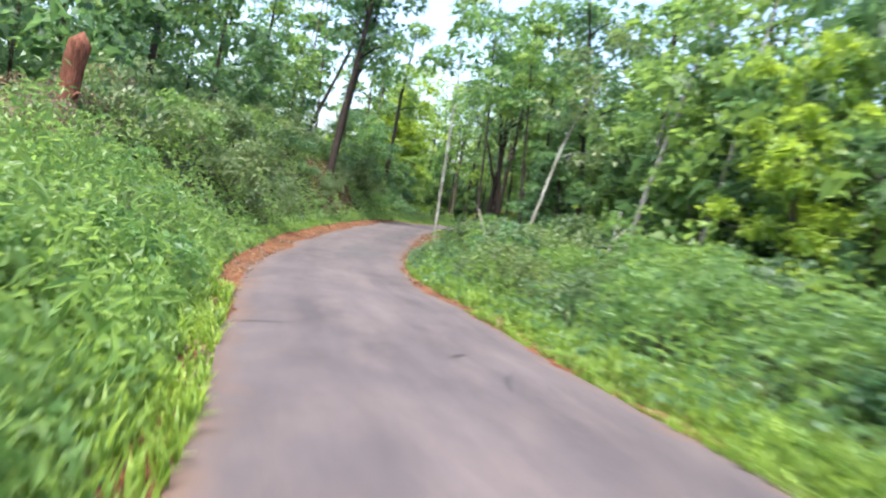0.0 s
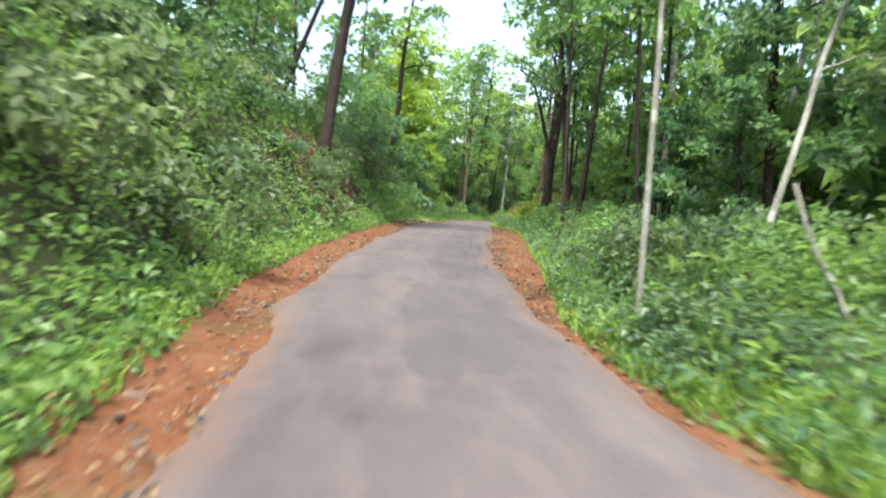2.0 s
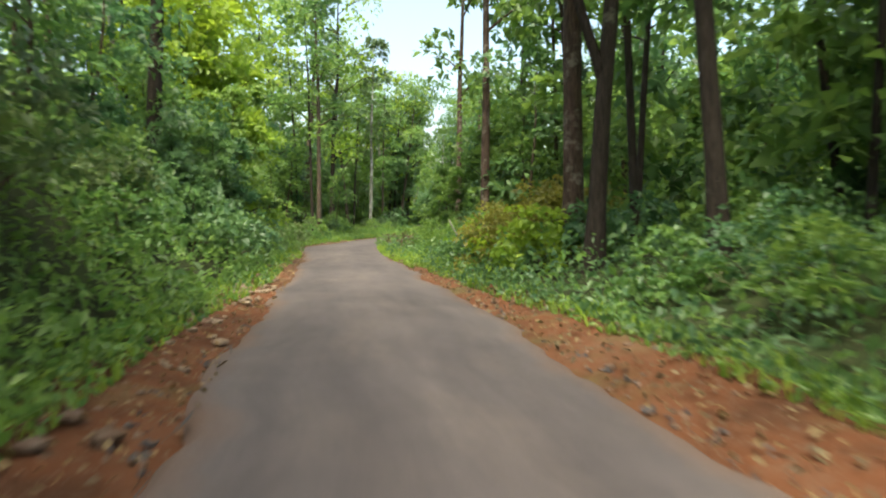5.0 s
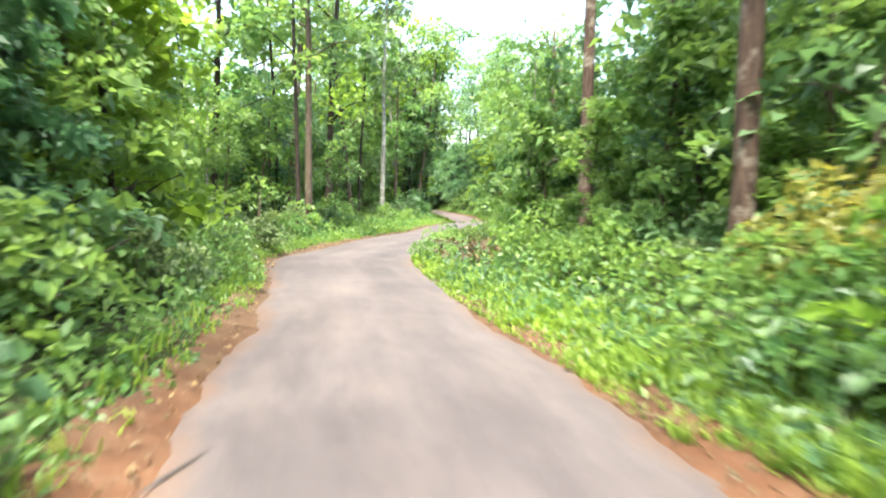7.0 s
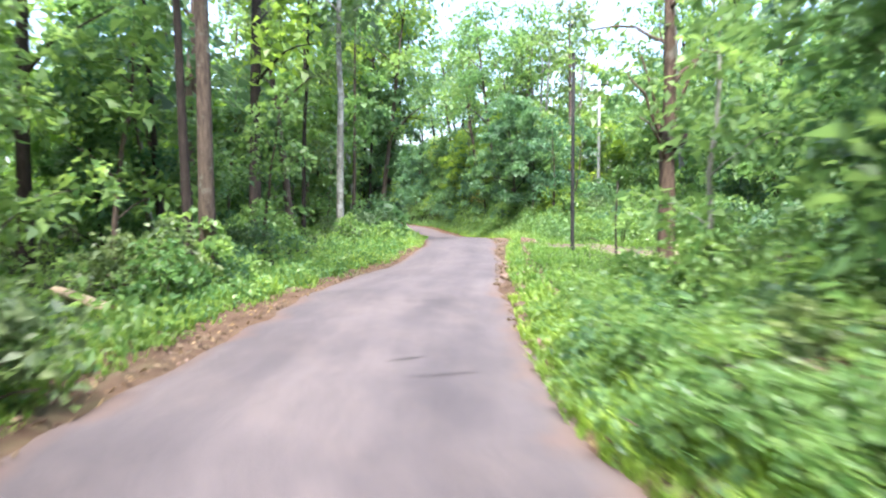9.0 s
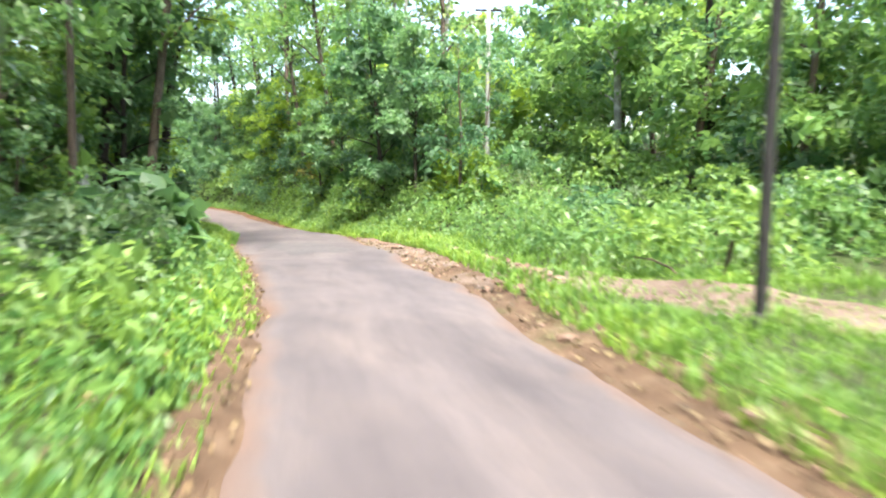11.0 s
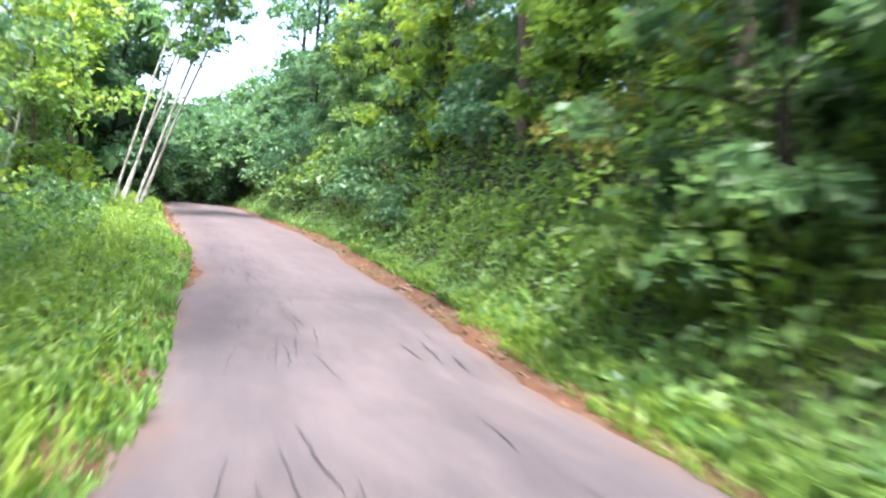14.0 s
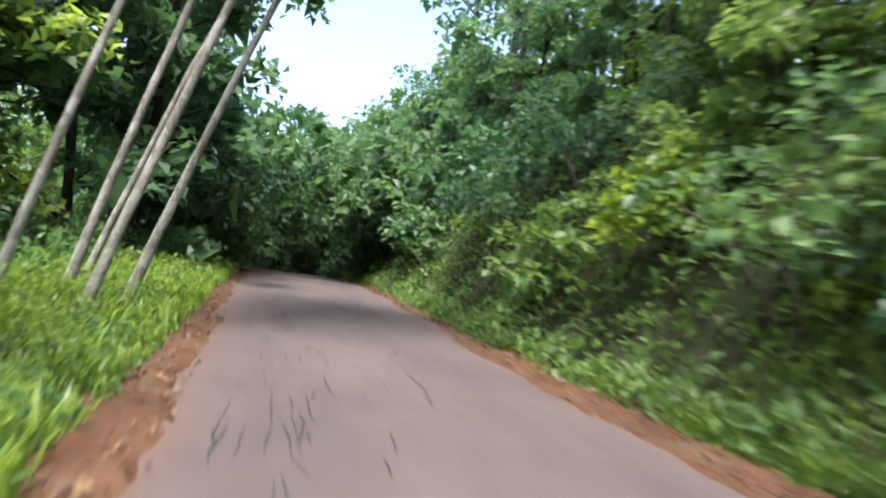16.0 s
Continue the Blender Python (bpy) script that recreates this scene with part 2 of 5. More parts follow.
# brown soil with dead leaves along the open middle stretch, red laterite before and after
_soil = ramp(VERGE_NT, _part.outputs[0], [(0.34, (0.1, 0.1, 0.1)), (0.39, (0.85, 0.85, 0.85)), (0.565, (0.85, 0.85, 0.85)), (0.60, (0.45, 0.45, 0.45))])
_red = VERGE_NT.nodes["Principled BSDF"].inputs["Base Color"].links[0].from_socket
_brown = ramp(VERGE_NT, noise_of(VERGE_NT, 3.0, 6, 0.7).outputs[0], [(0.35, (0.036, 0.027, 0.018)), (0.55, (0.080, 0.057, 0.038)), (0.70, (0.12, 0.092, 0.064))])
_red = mixed(VERGE_NT, _soil, _red, _brown)
_moss = ramp(VERGE_NT, noise_of(VERGE_NT, 0.5, 5, 0.7).outputs[0], [(0.55, (0, 0, 0)), (0.68, (0.55, 0.55, 0.55))])
VERGE_NT.links.new(mixed(VERGE_NT, _moss, _red, (0.075, 0.085, 0.036)), VERGE_NT.nodes["Principled BSDF"].inputs["Base Color"])
FOREST_FLOOR = earth_material("forest_floor", (0.018, 0.022, 0.010), (0.034, 0.046, 0.018), (0.050, 0.078, 0.024), (0.075, 0.060, 0.034))
FLOOR_NT = FOREST_FLOOR.node_tree
_geo = FLOOR_NT.nodes.new("ShaderNodeNewGeometry")
_xyz = FLOOR_NT.nodes.new("ShaderNodeSeparateXYZ")
FLOOR_NT.links.new(_geo.outputs["True Normal"], _xyz.inputs[0])
_steep = ramp(FLOOR_NT, _xyz.outputs["Z"], [(0.55, (1, 1, 1)), (0.74, (0, 0, 0))])
_floor = FLOOR_NT.nodes["Principled BSDF"].inputs["Base Color"].links[0].from_socket
_cut = ramp(FLOOR_NT, noise_of(FLOOR_NT, 1.1, 5, 0.7).outputs[0], [(0.35, (0.030, 0.032, 0.016)), (0.60, (0.050, 0.060, 0.026)), (0.75, (0.085, 0.055, 0.034))])
FLOOR_NT.links.new(mixed(FLOOR_NT, _steep, _floor, _cut), FLOOR_NT.nodes["Principled BSDF"].inputs["Base Color"])
PALE_EARTH = earth_material("pale_gravel_earth", (0.060, 0.042, 0.031), (0.105, 0.076, 0.058), (0.145, 0.112, 0.090), (0.21, 0.18, 0.16))


def leaf_material(name, dark, light, glow, share=0.4, rough=0.45):
    """Leaves: light passes through the blade, and each leaf and each plant has its own green."""
    mat, nt, bsdf = material(name, rough, 0.35)
    geo, info = nt.nodes.new("ShaderNodeNewGeometry"), nt.nodes.new("ShaderNodeObjectInfo")
    own = ramp(nt, geo.outputs["Random Per Island"], [(0.0, dark), (1.0, light)])
    tint = ramp(nt, info.outputs["Random"], [(0.0, (0.72, 0.86, 0.80)), (0.5, (1.0, 1.0, 0.9)), (1.0, (1.10, 1.07, 0.78))])
    patchy = ramp(nt, noise_of(nt, 0.55, 4, 0.65).outputs[0], [(0.32, (0.66, 0.74, 0.84)), (0.5, (1.0, 1.0, 1.0)), (0.68, (1.14, 1.15, 0.90))])
    tint = mixed(nt, 1.0, tint, patchy, "MULTIPLY")
    base = mixed(nt, 1.0, own, tint, "MULTIPLY")
    nt.links.new(base, bsdf.inputs["Base Color"])
    tr = nt.nodes.new("ShaderNodeBsdfTranslucent")
    nt.links.new(mixed(nt, 1.0, mixed(nt, 0.65, own, glow), tint, "MULTIPLY"), tr.inputs["Color"])
    mx = nt.nodes.new("ShaderNodeMixShader")
    mx.inputs[0].default_value = share
    nt.links.new(bsdf.outputs[0], mx.inputs[1])
    nt.links.new(tr.outputs[0], mx.inputs[2])
    nt.links.new(mx.outputs[0], nt.nodes["Material Output"].inputs["Surface"])
    return mat


LEAF = leaf_material("green_leaves", (0.053, 0.122, 0.039), (0.158, 0.252, 0.079), (0.31, 0.47, 0.12), 0.46)
# dark bluish green; also puts shade into the colour of dim foliage
LEAF_DEEP_SHADE = leaf_material("shade_deep_green_leaves", (0.037, 0.092, 0.047), (0.112, 0.190, 0.090), (0.20, 0.37, 0.14), 0.42)
# yellow-green with sunlight on the foliage put into the leaf colour
LEAF_SUN_YELLOW = leaf_material("sun_yellow_green_leaves", (0.105, 0.190, 0.028), (0.240, 0.335, 0.055), (0.45, 0.60, 0.08), 0.52)
LEAF_DULL = leaf_material("greyish_green_leaves", (0.060, 0.100, 0.048), (0.152, 0.196, 0.092), (0.22, 0.33, 0.12), 0.40)
GRASS = leaf_material("grass_blades", (0.070, 0.145, 0.026), (0.21, 0.30, 0.064), (0.36, 0.52, 0.09), 0.48)
LEAF_RUST = leaf_material("olive_rust_leaves", (0.110, 0.128, 0.030), (0.245, 0.222, 0.058), (0.42, 0.38, 0.08), 0.46)
LEAF_DRY_PINK = leaf_material("withered_pinkish_leaves", (0.095, 0.075, 0.055), (0.235, 0.180, 0.135), (0.26, 0.20, 0.14), 0.3, 0.7)
DRY_LEAF = leaf_material("dry_leaves", (0.05, 0.03, 0.018), (0.24, 0.16, 0.09), (0.24, 0.15, 0.07), 0.2, 0.7)


def bark_material(name, dark, light, lichen, amount):
    mat, nt, bsdf = material(name, 0.9, 0.15)
    streak, spots = noise_of(nt, 7, 6, 0.7, (3.0, 3.0, 0.5)), noise_of(nt, 2.0, 5, 0.7)
    base = ramp(nt, streak.outputs[0], [(0.35, dark), (0.68, light)])
    base = mixed(nt, ramp(nt, spots.outputs[0], [(0.62 - amount * 0.3, (0, 0, 0)), (0.72 - amount * 0.3, (1, 1, 1))]), base, lichen)
    nt.links.new(base, bsdf.inputs["Base Color"])
    bumped(nt, bsdf, streak.outputs[0], 0.8, 0.04)
    return mat


BARK = bark_material("brown_bark", (0.045, 0.034, 0.026), (0.135, 0.102, 0.075), (0.17, 0.18, 0.135), 0.2)
BARK_DARK = bark_material("dark_bark", (0.020, 0.016, 0.014), (0.058, 0.045, 0.036), (0.12, 0.115, 0.085), 0.08)
BARK_PALE = bark_material("pale_bark", (0.13, 0.125, 0.105), (0.26, 0.255, 0.21), (0.34, 0.34, 0.30), 0.45)
BARK_TAN = bark_material("tan_bark", (0.045, 0.031, 0.022), (0.140, 0.098, 0.066), (0.17, 0.15, 0.115), 0.15)
BARK_SNAG = bark_material("rotten_red_wood", (0.060, 0.022, 0.014), (0.190, 0.078, 0.046), (0.20, 0.13, 0.09), 0.1)
BARK_RED = bark_material("red_brown_bark", (0.036, 0.025, 0.020), (0.115, 0.076, 0.058), (0.19, 0.165, 0.135), 0.3)
CUT_EARTH = earth_material("dark_red_soil", (0.034, 0.022, 0.015), (0.080, 0.042, 0.026), (0.115, 0.062, 0.038), (0.05, 0.05, 0.024))
BROWN_EARTH = earth_material("brown_earth", (0.050, 0.036, 0.024), (0.105, 0.075, 0.050), (0.15, 0.115, 0.08), (0.16, 0.13, 0.085))
STONE = earth_material("earthy_stone", (0.10, 0.064, 0.045), (0.17, 0.115, 0.085), (0.27, 0.215, 0.175), (0.15, 0.09, 0.06))
POLE_METAL = bark_material("weathered_dark_metal", (0.018, 0.018, 0.018), (0.045, 0.043, 0.041), (0.10, 0.07, 0.05), 0.0)
POLE_GREY = bark_material("weathered_grey_concrete", (0.20, 0.20, 0.19), (0.34, 0.33, 0.31), (0.26, 0.25, 0.22), 0.1)
PORCELAIN = material("brown_porcelain", 0.25, 0.5)[0]
PORCELAIN.node_tree.nodes["Principled BSDF"].inputs["Base Color"].default_value = (0.35, 0.33, 0.30, 1)
CUT_WOOD = bark_material("bare_pale_wood", (0.30, 0.22, 0.14), (0.48, 0.39, 0.28), (0.40, 0.33, 0.25), 0.1)


# ---------------------------------------------------------------- mesh helpers
def mesh_of(name, verts, faces, mat, smooth=False):
    """A mesh from arrays: faces are all of one size."""
    verts, faces = np.asarray(verts, np.float32), np.asarray(faces, np.int32)
    me = bpy.data.meshes.new(name)
    me.vertices.add(len(verts))
    me.vertices.foreach_set("co", verts.ravel())
    k = faces.shape[1]
    me.loops.add(faces.size)
    me.loops.foreach_set("vertex_index", faces.ravel())
    me.polygons.add(len(faces))
    me.polygons.foreach_set("loop_start", np.arange(0, faces.size, k, dtype=np.int32))
    me.polygons.foreach_set("use_smooth", np.full(len(faces), smooth))
    me.update(calc_edges=True)
    me.materials.append(mat)
    return me


def part(name, me, parent, label=""):
    ob = new(name, me)
    ob.parent = parent
    if label:
        ob["label"] = label
    return ob


def sheet(rows):
    """Faces of a grid of rows x columns of vertices."""
    a, b = rows
    i = np.arange((a - 1) * (b - 1))
    v = i // (b - 1) * b + i % (b - 1)
    return np.stack([v, v + 1, v + b + 1, v + b], 1)


def tube(points, radii, sides=8, rough=0.0, rng=None):
    """Vertices and quads of a tapering tube through the points, with a closed tip."""
    points, radii = np.asarray(points, float), np.asarray(radii, float)
    to = np.gradient(points, axis=0)
    to /= np.linalg.norm(to, axis=1)[:, None] + 1e-9
    ref = np.array([0.0, 1.0, 0.0]) if abs(to[0, 1]) < 0.9 else np.array([1.0, 0, 0])
    u = np.cross(to, ref)
    u /= np.linalg.norm(u, axis=1)[:, None]
    v = np.cross(to, u)
    a = np.linspace(0, 2 * np.pi, sides, endpoint=False)
    r = radii[:, None] * (1 + (rng.normal(0, rough, (len(points), sides)) if rng is not None and rough else 0))
    ring = points[:, None] + r[..., None] * (np.cos(a)[None, :, None] * u[:, None] + np.sin(a)[None, :, None] * v[:, None])
    n = len(points)
    i = np.arange((n - 1) * sides)
    row, col = i // sides, i % sides
    nxt = (col + 1) % sides
    quads = np.stack([row * sides + col, row * sides + nxt, (row + 1) * sides + nxt, (row + 1) * sides + col], 1)
    verts = np.vstack([ring.reshape(-1, 3), points[-1:] + to[-1:] * radii[-1]])
    tip = len(verts) - 1
    top = (n - 1) * sides + np.arange(sides)
    caps = np.stack([top, (n - 1) * sides + (np.arange(sides) + 1) % sides, np.full(sides, tip), np.full(sides, tip)], 1)
    return verts, quads, caps


def tubes_mesh(name, tubes, mat):
    """One mesh of several tubes."""
    verts, tris, count = [], [], 0
    for v, q, c in tubes:
        tris += [np.stack([q[:, 0], q[:, 1], q[:, 2]], 1) + count, np.stack([q[:, 0], q[:, 2], q[:, 3]], 1) + count, c[:, :3] + count]
        verts.append(v)
        count += len(v)
    return mesh_of(name, np.vstack(verts), np.vstack(tris), mat, True)


def leaves(centres, ways, sizes, rng, slim=0.34):
    """Folded diamond leaves at the centres, pointing along the ways: vertices and triangles."""
    n = len(centres)
    ways = ways / (np.linalg.norm(ways, axis=1)[:, None] + 1e-9)
    side = np.cross(ways, rng.normal(0, 1, (n, 3)) * 0.55 + np.array([0, 0, 1.0]))
    side /= np.linalg.norm(side, axis=1)[:, None] + 1e-9
    up = np.cross(side, ways)
    s = np.asarray(sizes)[:, None]
    base, tip = centres - ways * s * 0.5, centres + ways * s * 0.5 - np.array([0, 0, 0.12]) * s
    left, right = centres - side * s * slim + up * s * 0.10, centres + side * s * slim + up * s * 0.10
    verts = np.stack([base, left, tip, right], 1).reshape(-1, 3)
    i = np.arange(n) * 4
    tris = np.stack([np.stack([i, i + 2, i + 1], 1), np.stack([i, i + 3, i + 2], 1)], 1).reshape(-1, 3)
    return verts, tris


def clump_leaves(rng, spots, radii, number, size, flat=0.75, slim=0.34, droop=0.35):
    """Leaves in shells round the spots."""
    spots, radii = np.asarray(spots), np.asarray(radii)
    pick = rng.choice(len(spots), number, p=radii**2 / (radii**2).sum())
    way = rng.normal(0, 1, (number, 3))
    way /= np.linalg.norm(way, axis=1)[:, None]
    way[:, 2] = np.where(way[:, 2] < -0.5, -way[:, 2], way[:, 2])
    depth = rng.uniform(0.35, 1.0, number) ** 0.6
    centre = spots[pick] + way * (radii[pick] * depth)[:, None] * np.array([1, 1, flat])
    out = way + rng.normal(0, 0.7, (number, 3)) - np.array([0, 0, droop])
    return leaves(centre, out, size * rng.uniform(0.6, 1.35, number), rng, slim)


# ---------------------------------------------------------------- ground
def spread(low, high, step, far, grow=1.35):
    mid = list(np.arange(low, high + step, step))
    d = step
    a, b = [], []
    x, y = low, mid[-1]
    while y < high + far:
        d *= grow
        y += d
        x -= d
        a.append(x)
        b.append(y)
    return np.array(a[::-1] + mid + b)


gx, gy = spread(-22, 44, 0.55, 900), spread(-8, 186, 0.55, 900)
mx, my = np.meshgrid(gx, gy)
mz = ground_height(mx.ravel(), my.ravel())
ground = new("ground", mesh_of("ground", np.stack([mx.ravel(), my.ravel(), mz], 1), sheet((len(gy), len(gx))), FOREST_FLOOR, True))
tagged(ground, "dark forest floor with low weeds and leaf litter", "ground", kind="structure")


def road_strip(name, s0, s1, left, right, lift, cols, mat, ragged, rough, seed, step=0.25, fall=0.05):
    """A strip along the road between two ways to the right, with ragged, rounded edges that go down into the ground."""
    rng = np.random.default_rng(seed)
    s = np.arange(s0, s1, step)
    wobble = [np.convolve(rng.normal(0, 1, len(s) + 8), np.ones(9) / 3, "valid") * ragged for _ in range(2)]
    a, b = left(s) + wobble[0], right(s) + wobble[1]
    u = np.linspace(0, 1, cols)
    l = a[:, None] + (b - a)[:, None] * u[None]
    x, y, z = place(np.repeat(s[:, None], cols, 1), l)
    h = lift(s[:, None], u[None]) + rough * (ripple(x, y, 0.35, seed) * 0.6 + ripple(x, y, 1.3, seed + 3) + (0.5 * ripple(x, y, 0.13, seed + 5) if rough > 0.02 else 0))
    h[:, 0] -= fall
    h[:, -1] -= fall
    return new(name, mesh_of(name, np.stack([x, y, z + h], -1).reshape(-1, 3), sheet((len(s), cols))[:, ::-1], mat, True))


road = road_strip("road", -40, 225, lambda s: edge(s, 1), lambda s: edge(s, 2), lambda s, u: 0.02 + 0.05 * np.sin(np.pi * u), 22, TARMAC, 0.085, 0.008, 3, 0.25, 0.08)
for _name, _values in (("across", np.tile(np.linspace(0, 1, 22), len(road.data.vertices) // 22)), ("along", np.repeat(np.arange(-40, 225, 0.25), 22))):
    road.data.attributes.new(_name, "FLOAT", "POINT").data.foreach_set("value", _values.astype(np.float32))
tagged(road, "narrow worn tarmac lane dusted with reddish earth", "road", kind="structure")
for k, (low, high, lift) in enumerate(((lambda s: edge(s, 1) - edge(s, 3) - 0.16, lambda s: edge(s, 1) + 0.45, lambda s, u: 0.12 * (1 - u) ** 2 - 0.05 * u),
                                       (lambda s: edge(s, 2) - 0.45, lambda s: edge(s, 2) + edge(s, 4) + 0.16, lambda s, u: 0.11 * u**2 - 0.05 * (1 - u)))):
    verge = road_strip(f"verge_{k + 1}", -40, 225, low, high, lift, 16, VERGE_EARTH, 0.10, 0.035, 5 + k, 0.16, 0.25)
    verge.data.attributes.new("along", "FLOAT", "POINT").data.foreach_set("value", np.repeat(np.arange(-40, 225, 0.16), 16).astype(np.float32))
    tagged(verge, "bare strip of red and brown earth beside the tarmac", "verge", kind="structure")

# ---------------------------------------------------------------- plants
def shrub(name, seed, height, width, number, size, mat, label, slim=0.34, droop=0.35, stems=4):
    """A shrub: stems that rise from one foot, and leaves in an uneven dome round their ends."""
    rng = np.random.default_rng(seed)
    spots, radii = [], []
    for k in range(18):
        a, r = rng.uniform(0, 2 * np.pi), width * rng.uniform(0, 1) ** 0.6
        top = height * (1 - 0.5 * (r / width) ** 2) * rng.uniform(0.7, 1.15)
        spots.append((r * np.cos(a), r * np.sin(a), top * rng.uniform(0.2, 0.95)))
        radii.append(width * rng.uniform(0.24, 0.44))
    spots, radii = np.array(spots), np.array(radii)
    root = new(name)
    tagged(root, label, "shrub", "shrubs along the road")
    for p in spots[:stems]:
        foot = np.array([p[0] * 0.15, p[1] * 0.15, -0.2])
        t = np.linspace(0, 1, 5)[:, None]
        rod = tube(foot + (p - foot) * t + np.array([0, 0, 0.15]) * np.sin(t * np.pi), np.linspace(0.022, 0.008, 5), 5)
        part("stem", tubes_mesh("stem", [rod], BARK), root)
    v, f = clump_leaves(rng, spots, radii, int(number * 0.82), size * 1.08, 0.85, slim, droop)
    part("foliage", mesh_of("foliage", v, f, mat), root)
    return root


def bend(height, lean, wobble, rng, n=9):
    """The line of a trunk from below the ground up; lean is how far its top stands aside."""
    t = np.linspace(0, 1, n)
    w = np.cumsum(rng.normal(0, wobble, (n, 2)), axis=0) * t[:, None]
    return np.stack([lean[0] * t**1.1 + w[:, 0], lean[1] * t**1.1 + w[:, 1], -0.4 + (height + 0.4) * t], 1)


def tree(seed, height, girth, lean, crown_from, crown_wide, number, size, bark, leaf, label, limbs=6, wobble=0.06, clump=0.5, slim=0.34, big=(), name="tree", top=0.12, core=0):
    """A tree: a tapering trunk, limbs that leave it above crown_from, big limbs (height, dx, dy, dz, girth), and leaf clumps."""
    rng = np.random.default_rng(seed)
    root = new(name)
    tagged(root, label, "tree", "trees of the forest")
    way = bend(height, lean, wobble, rng)
    at = np.linspace(0, 1, 9)
    rad = girth * np.interp(at, [0, 0.12, 0.6, 1], [1.4, 1.0, 0.66, top])
    part("trunk", tubes_mesh("trunk", [tube(way, rad, 10, 0.06, rng)], bark), root)
    spots, radii = [], []
    arms = []
    for z, dx, dy, dz, g in big:
        foot = np.array([np.interp(z / height, at, way[:, c]) for c in range(3)])
        arms.append((foot, foot + np.array([dx, dy, dz]), g))
    for k in range(limbs):
        u = crown_from + (0.96 - crown_from) * (k + rng.uniform(0, 0.8)) / limbs
        foot = np.array([np.interp(u, at, way[:, c]) for c in range(3)])
        a = 2.4 * k + rng.uniform(-0.6, 0.6)
        wide = crown_wide * (1 - 0.6 * ((u - crown_from) / (1.01 - crown_from)) ** 2) * rng.uniform(0.6, 1.1)
        arms.append((foot, foot + np.array([np.cos(a) * wide, np.sin(a) * wide, wide * rng.uniform(0.15, 0.75)]), girth * 0.42 * (1.1 - u * 0.6)))
    for foot, end, g in arms:
        wide = float(np.linalg.norm(end - foot))
        t = np.linspace(0, 1, 6)[:, None]
        path = foot + (end - foot) * t + np.array([0, 0, 0.10 * wide]) * np.sin(t * np.pi) + rng.normal(0, 0.03 * wide, (6, 3)) * t
        part("limb", tubes_mesh("limb", [tube(path, np.linspace(g, g * 0.2, 6), 4)], bark), root)
        for q in (0.4, 0.7, 1.0):
            spots.append(foot + (end - foot) * q + rng.normal(0, 0.16 * crown_wide, 3))
            radii.append(clump * crown_wide * rng.uniform(0.5, 1.0))
    spots.append(way[-1])
    radii.append(clump * crown_wide * 0.8)
    if number:
        v, f = clump_leaves(rng, np.array(spots), np.array(radii), number, size, 0.75, slim if size < 0.19 else 0.5)
        if size > 0.19:
            f = f[::2]
        if core:  # outsized leaves added in the heart of the crown to block light
            cv, cf = clump_leaves(rng, np.array(spots), np.array(radii) * 0.5, core, size * 2.6, 0.8, 0.45)
            v, f = np.vstack([v, cv]), np.vstack([f, cf + len(v)])
        part("crown", mesh_of("crown", v, f, leaf), root)
    return root


def turned(s, l, turn=0.0, scale=1.0, sink=0.0, tip=(0, 0)):
    p = ground_at(s, l)
    return Matrix.Translation(p - Vector((0, 0, sink))) @ Euler((radians(tip[0]), radians(tip[1]), radians(turn))).to_matrix().to_4x4() @ Matrix.Scale(scale, 4)


class Kind:
    """A plant that is built once and then copied: the first call moves the built one itself."""

    def __init__(self, root):
        self.root, self.used = root, False

    def put(self, m, label=""):
        ob = self.root
        if not self.used:
            self.used = True
            ob.matrix_basis = m
        else:
            keep = ob.matrix_basis.copy()
            ob.matrix_basis = Matrix.Identity(4)
            ob = copy_thing(ob, m)
            self.root.matrix_basis = keep
        if label:
            ob["label"] = label
        return ob


# ---------------------------------------------------------------- trees that stand out
def stand(root, s, l, sink=0.05):
    root.matrix_basis = Matrix.Translation(ground_at(s, l) - Vector((0, 0, sink)))
    return root


stand(tree(201, 2.3, 0.30, (0.15, 0.1), 0.5, 0.5, 0, 0.1, BARK_SNAG, LEAF, "broken red-brown tree stump on top of the bank", 2, 0.03, 0.3, top=0.8, name="tree_stump"), 15.5, -5.2)
stand(tree(202, 14, 0.20, (1.3, 0.2), 0.42, 2.6, 1500, 0.40, BARK_DARK, LEAF_DEEP_SHADE, "dark thick-trunked tree leaning over the bank"), 37.0, -3.7)
stand(tree(203, 12, 0.10, (4.2, 0.5), 0.50, 2.0, 1000, 0.36, BARK_DARK, LEAF_DEEP_SHADE, "dark tree leaning far over towards the road"), 39.0, -6.2)
stand(tree(204, 12, 0.13, (1.9, 1.4), 0.55, 2.0, 1100, 0.34, BARK_PALE, LEAF, "pale smooth-barked tree leaning a little"), 37.1, 10.4)
stand(tree(205, 10.5, 0.042, (-0.5, 0.4), 0.55, 1.4, 800, 0.28, BARK_PALE, LEAF, "thin pale sapling with a crooked stem", 5, 0.12), 22.9, 3.3)
stand(tree(206, 11, 0.095, (2.3, 0.3), 0.50, 1.7, 900, 0.30, BARK_PALE, LEAF, "slender pale tree leaning to the side"), 22.0, 9.0)
stand(tree(250, 11, 0.08, (1.0, 0.2), 0.5, 1.6, 800, 0.30, BARK_PALE, LEAF, "pale tree with a thin upright trunk"), 25.5, 10.2)
stand(tree(251, 10, 0.07, (1.6, 0.2), 0.5, 1.6, 800, 0.30, BARK_PALE, LEAF, "pale leaning tree with thin side branches", 7), 19.5, 10.4)
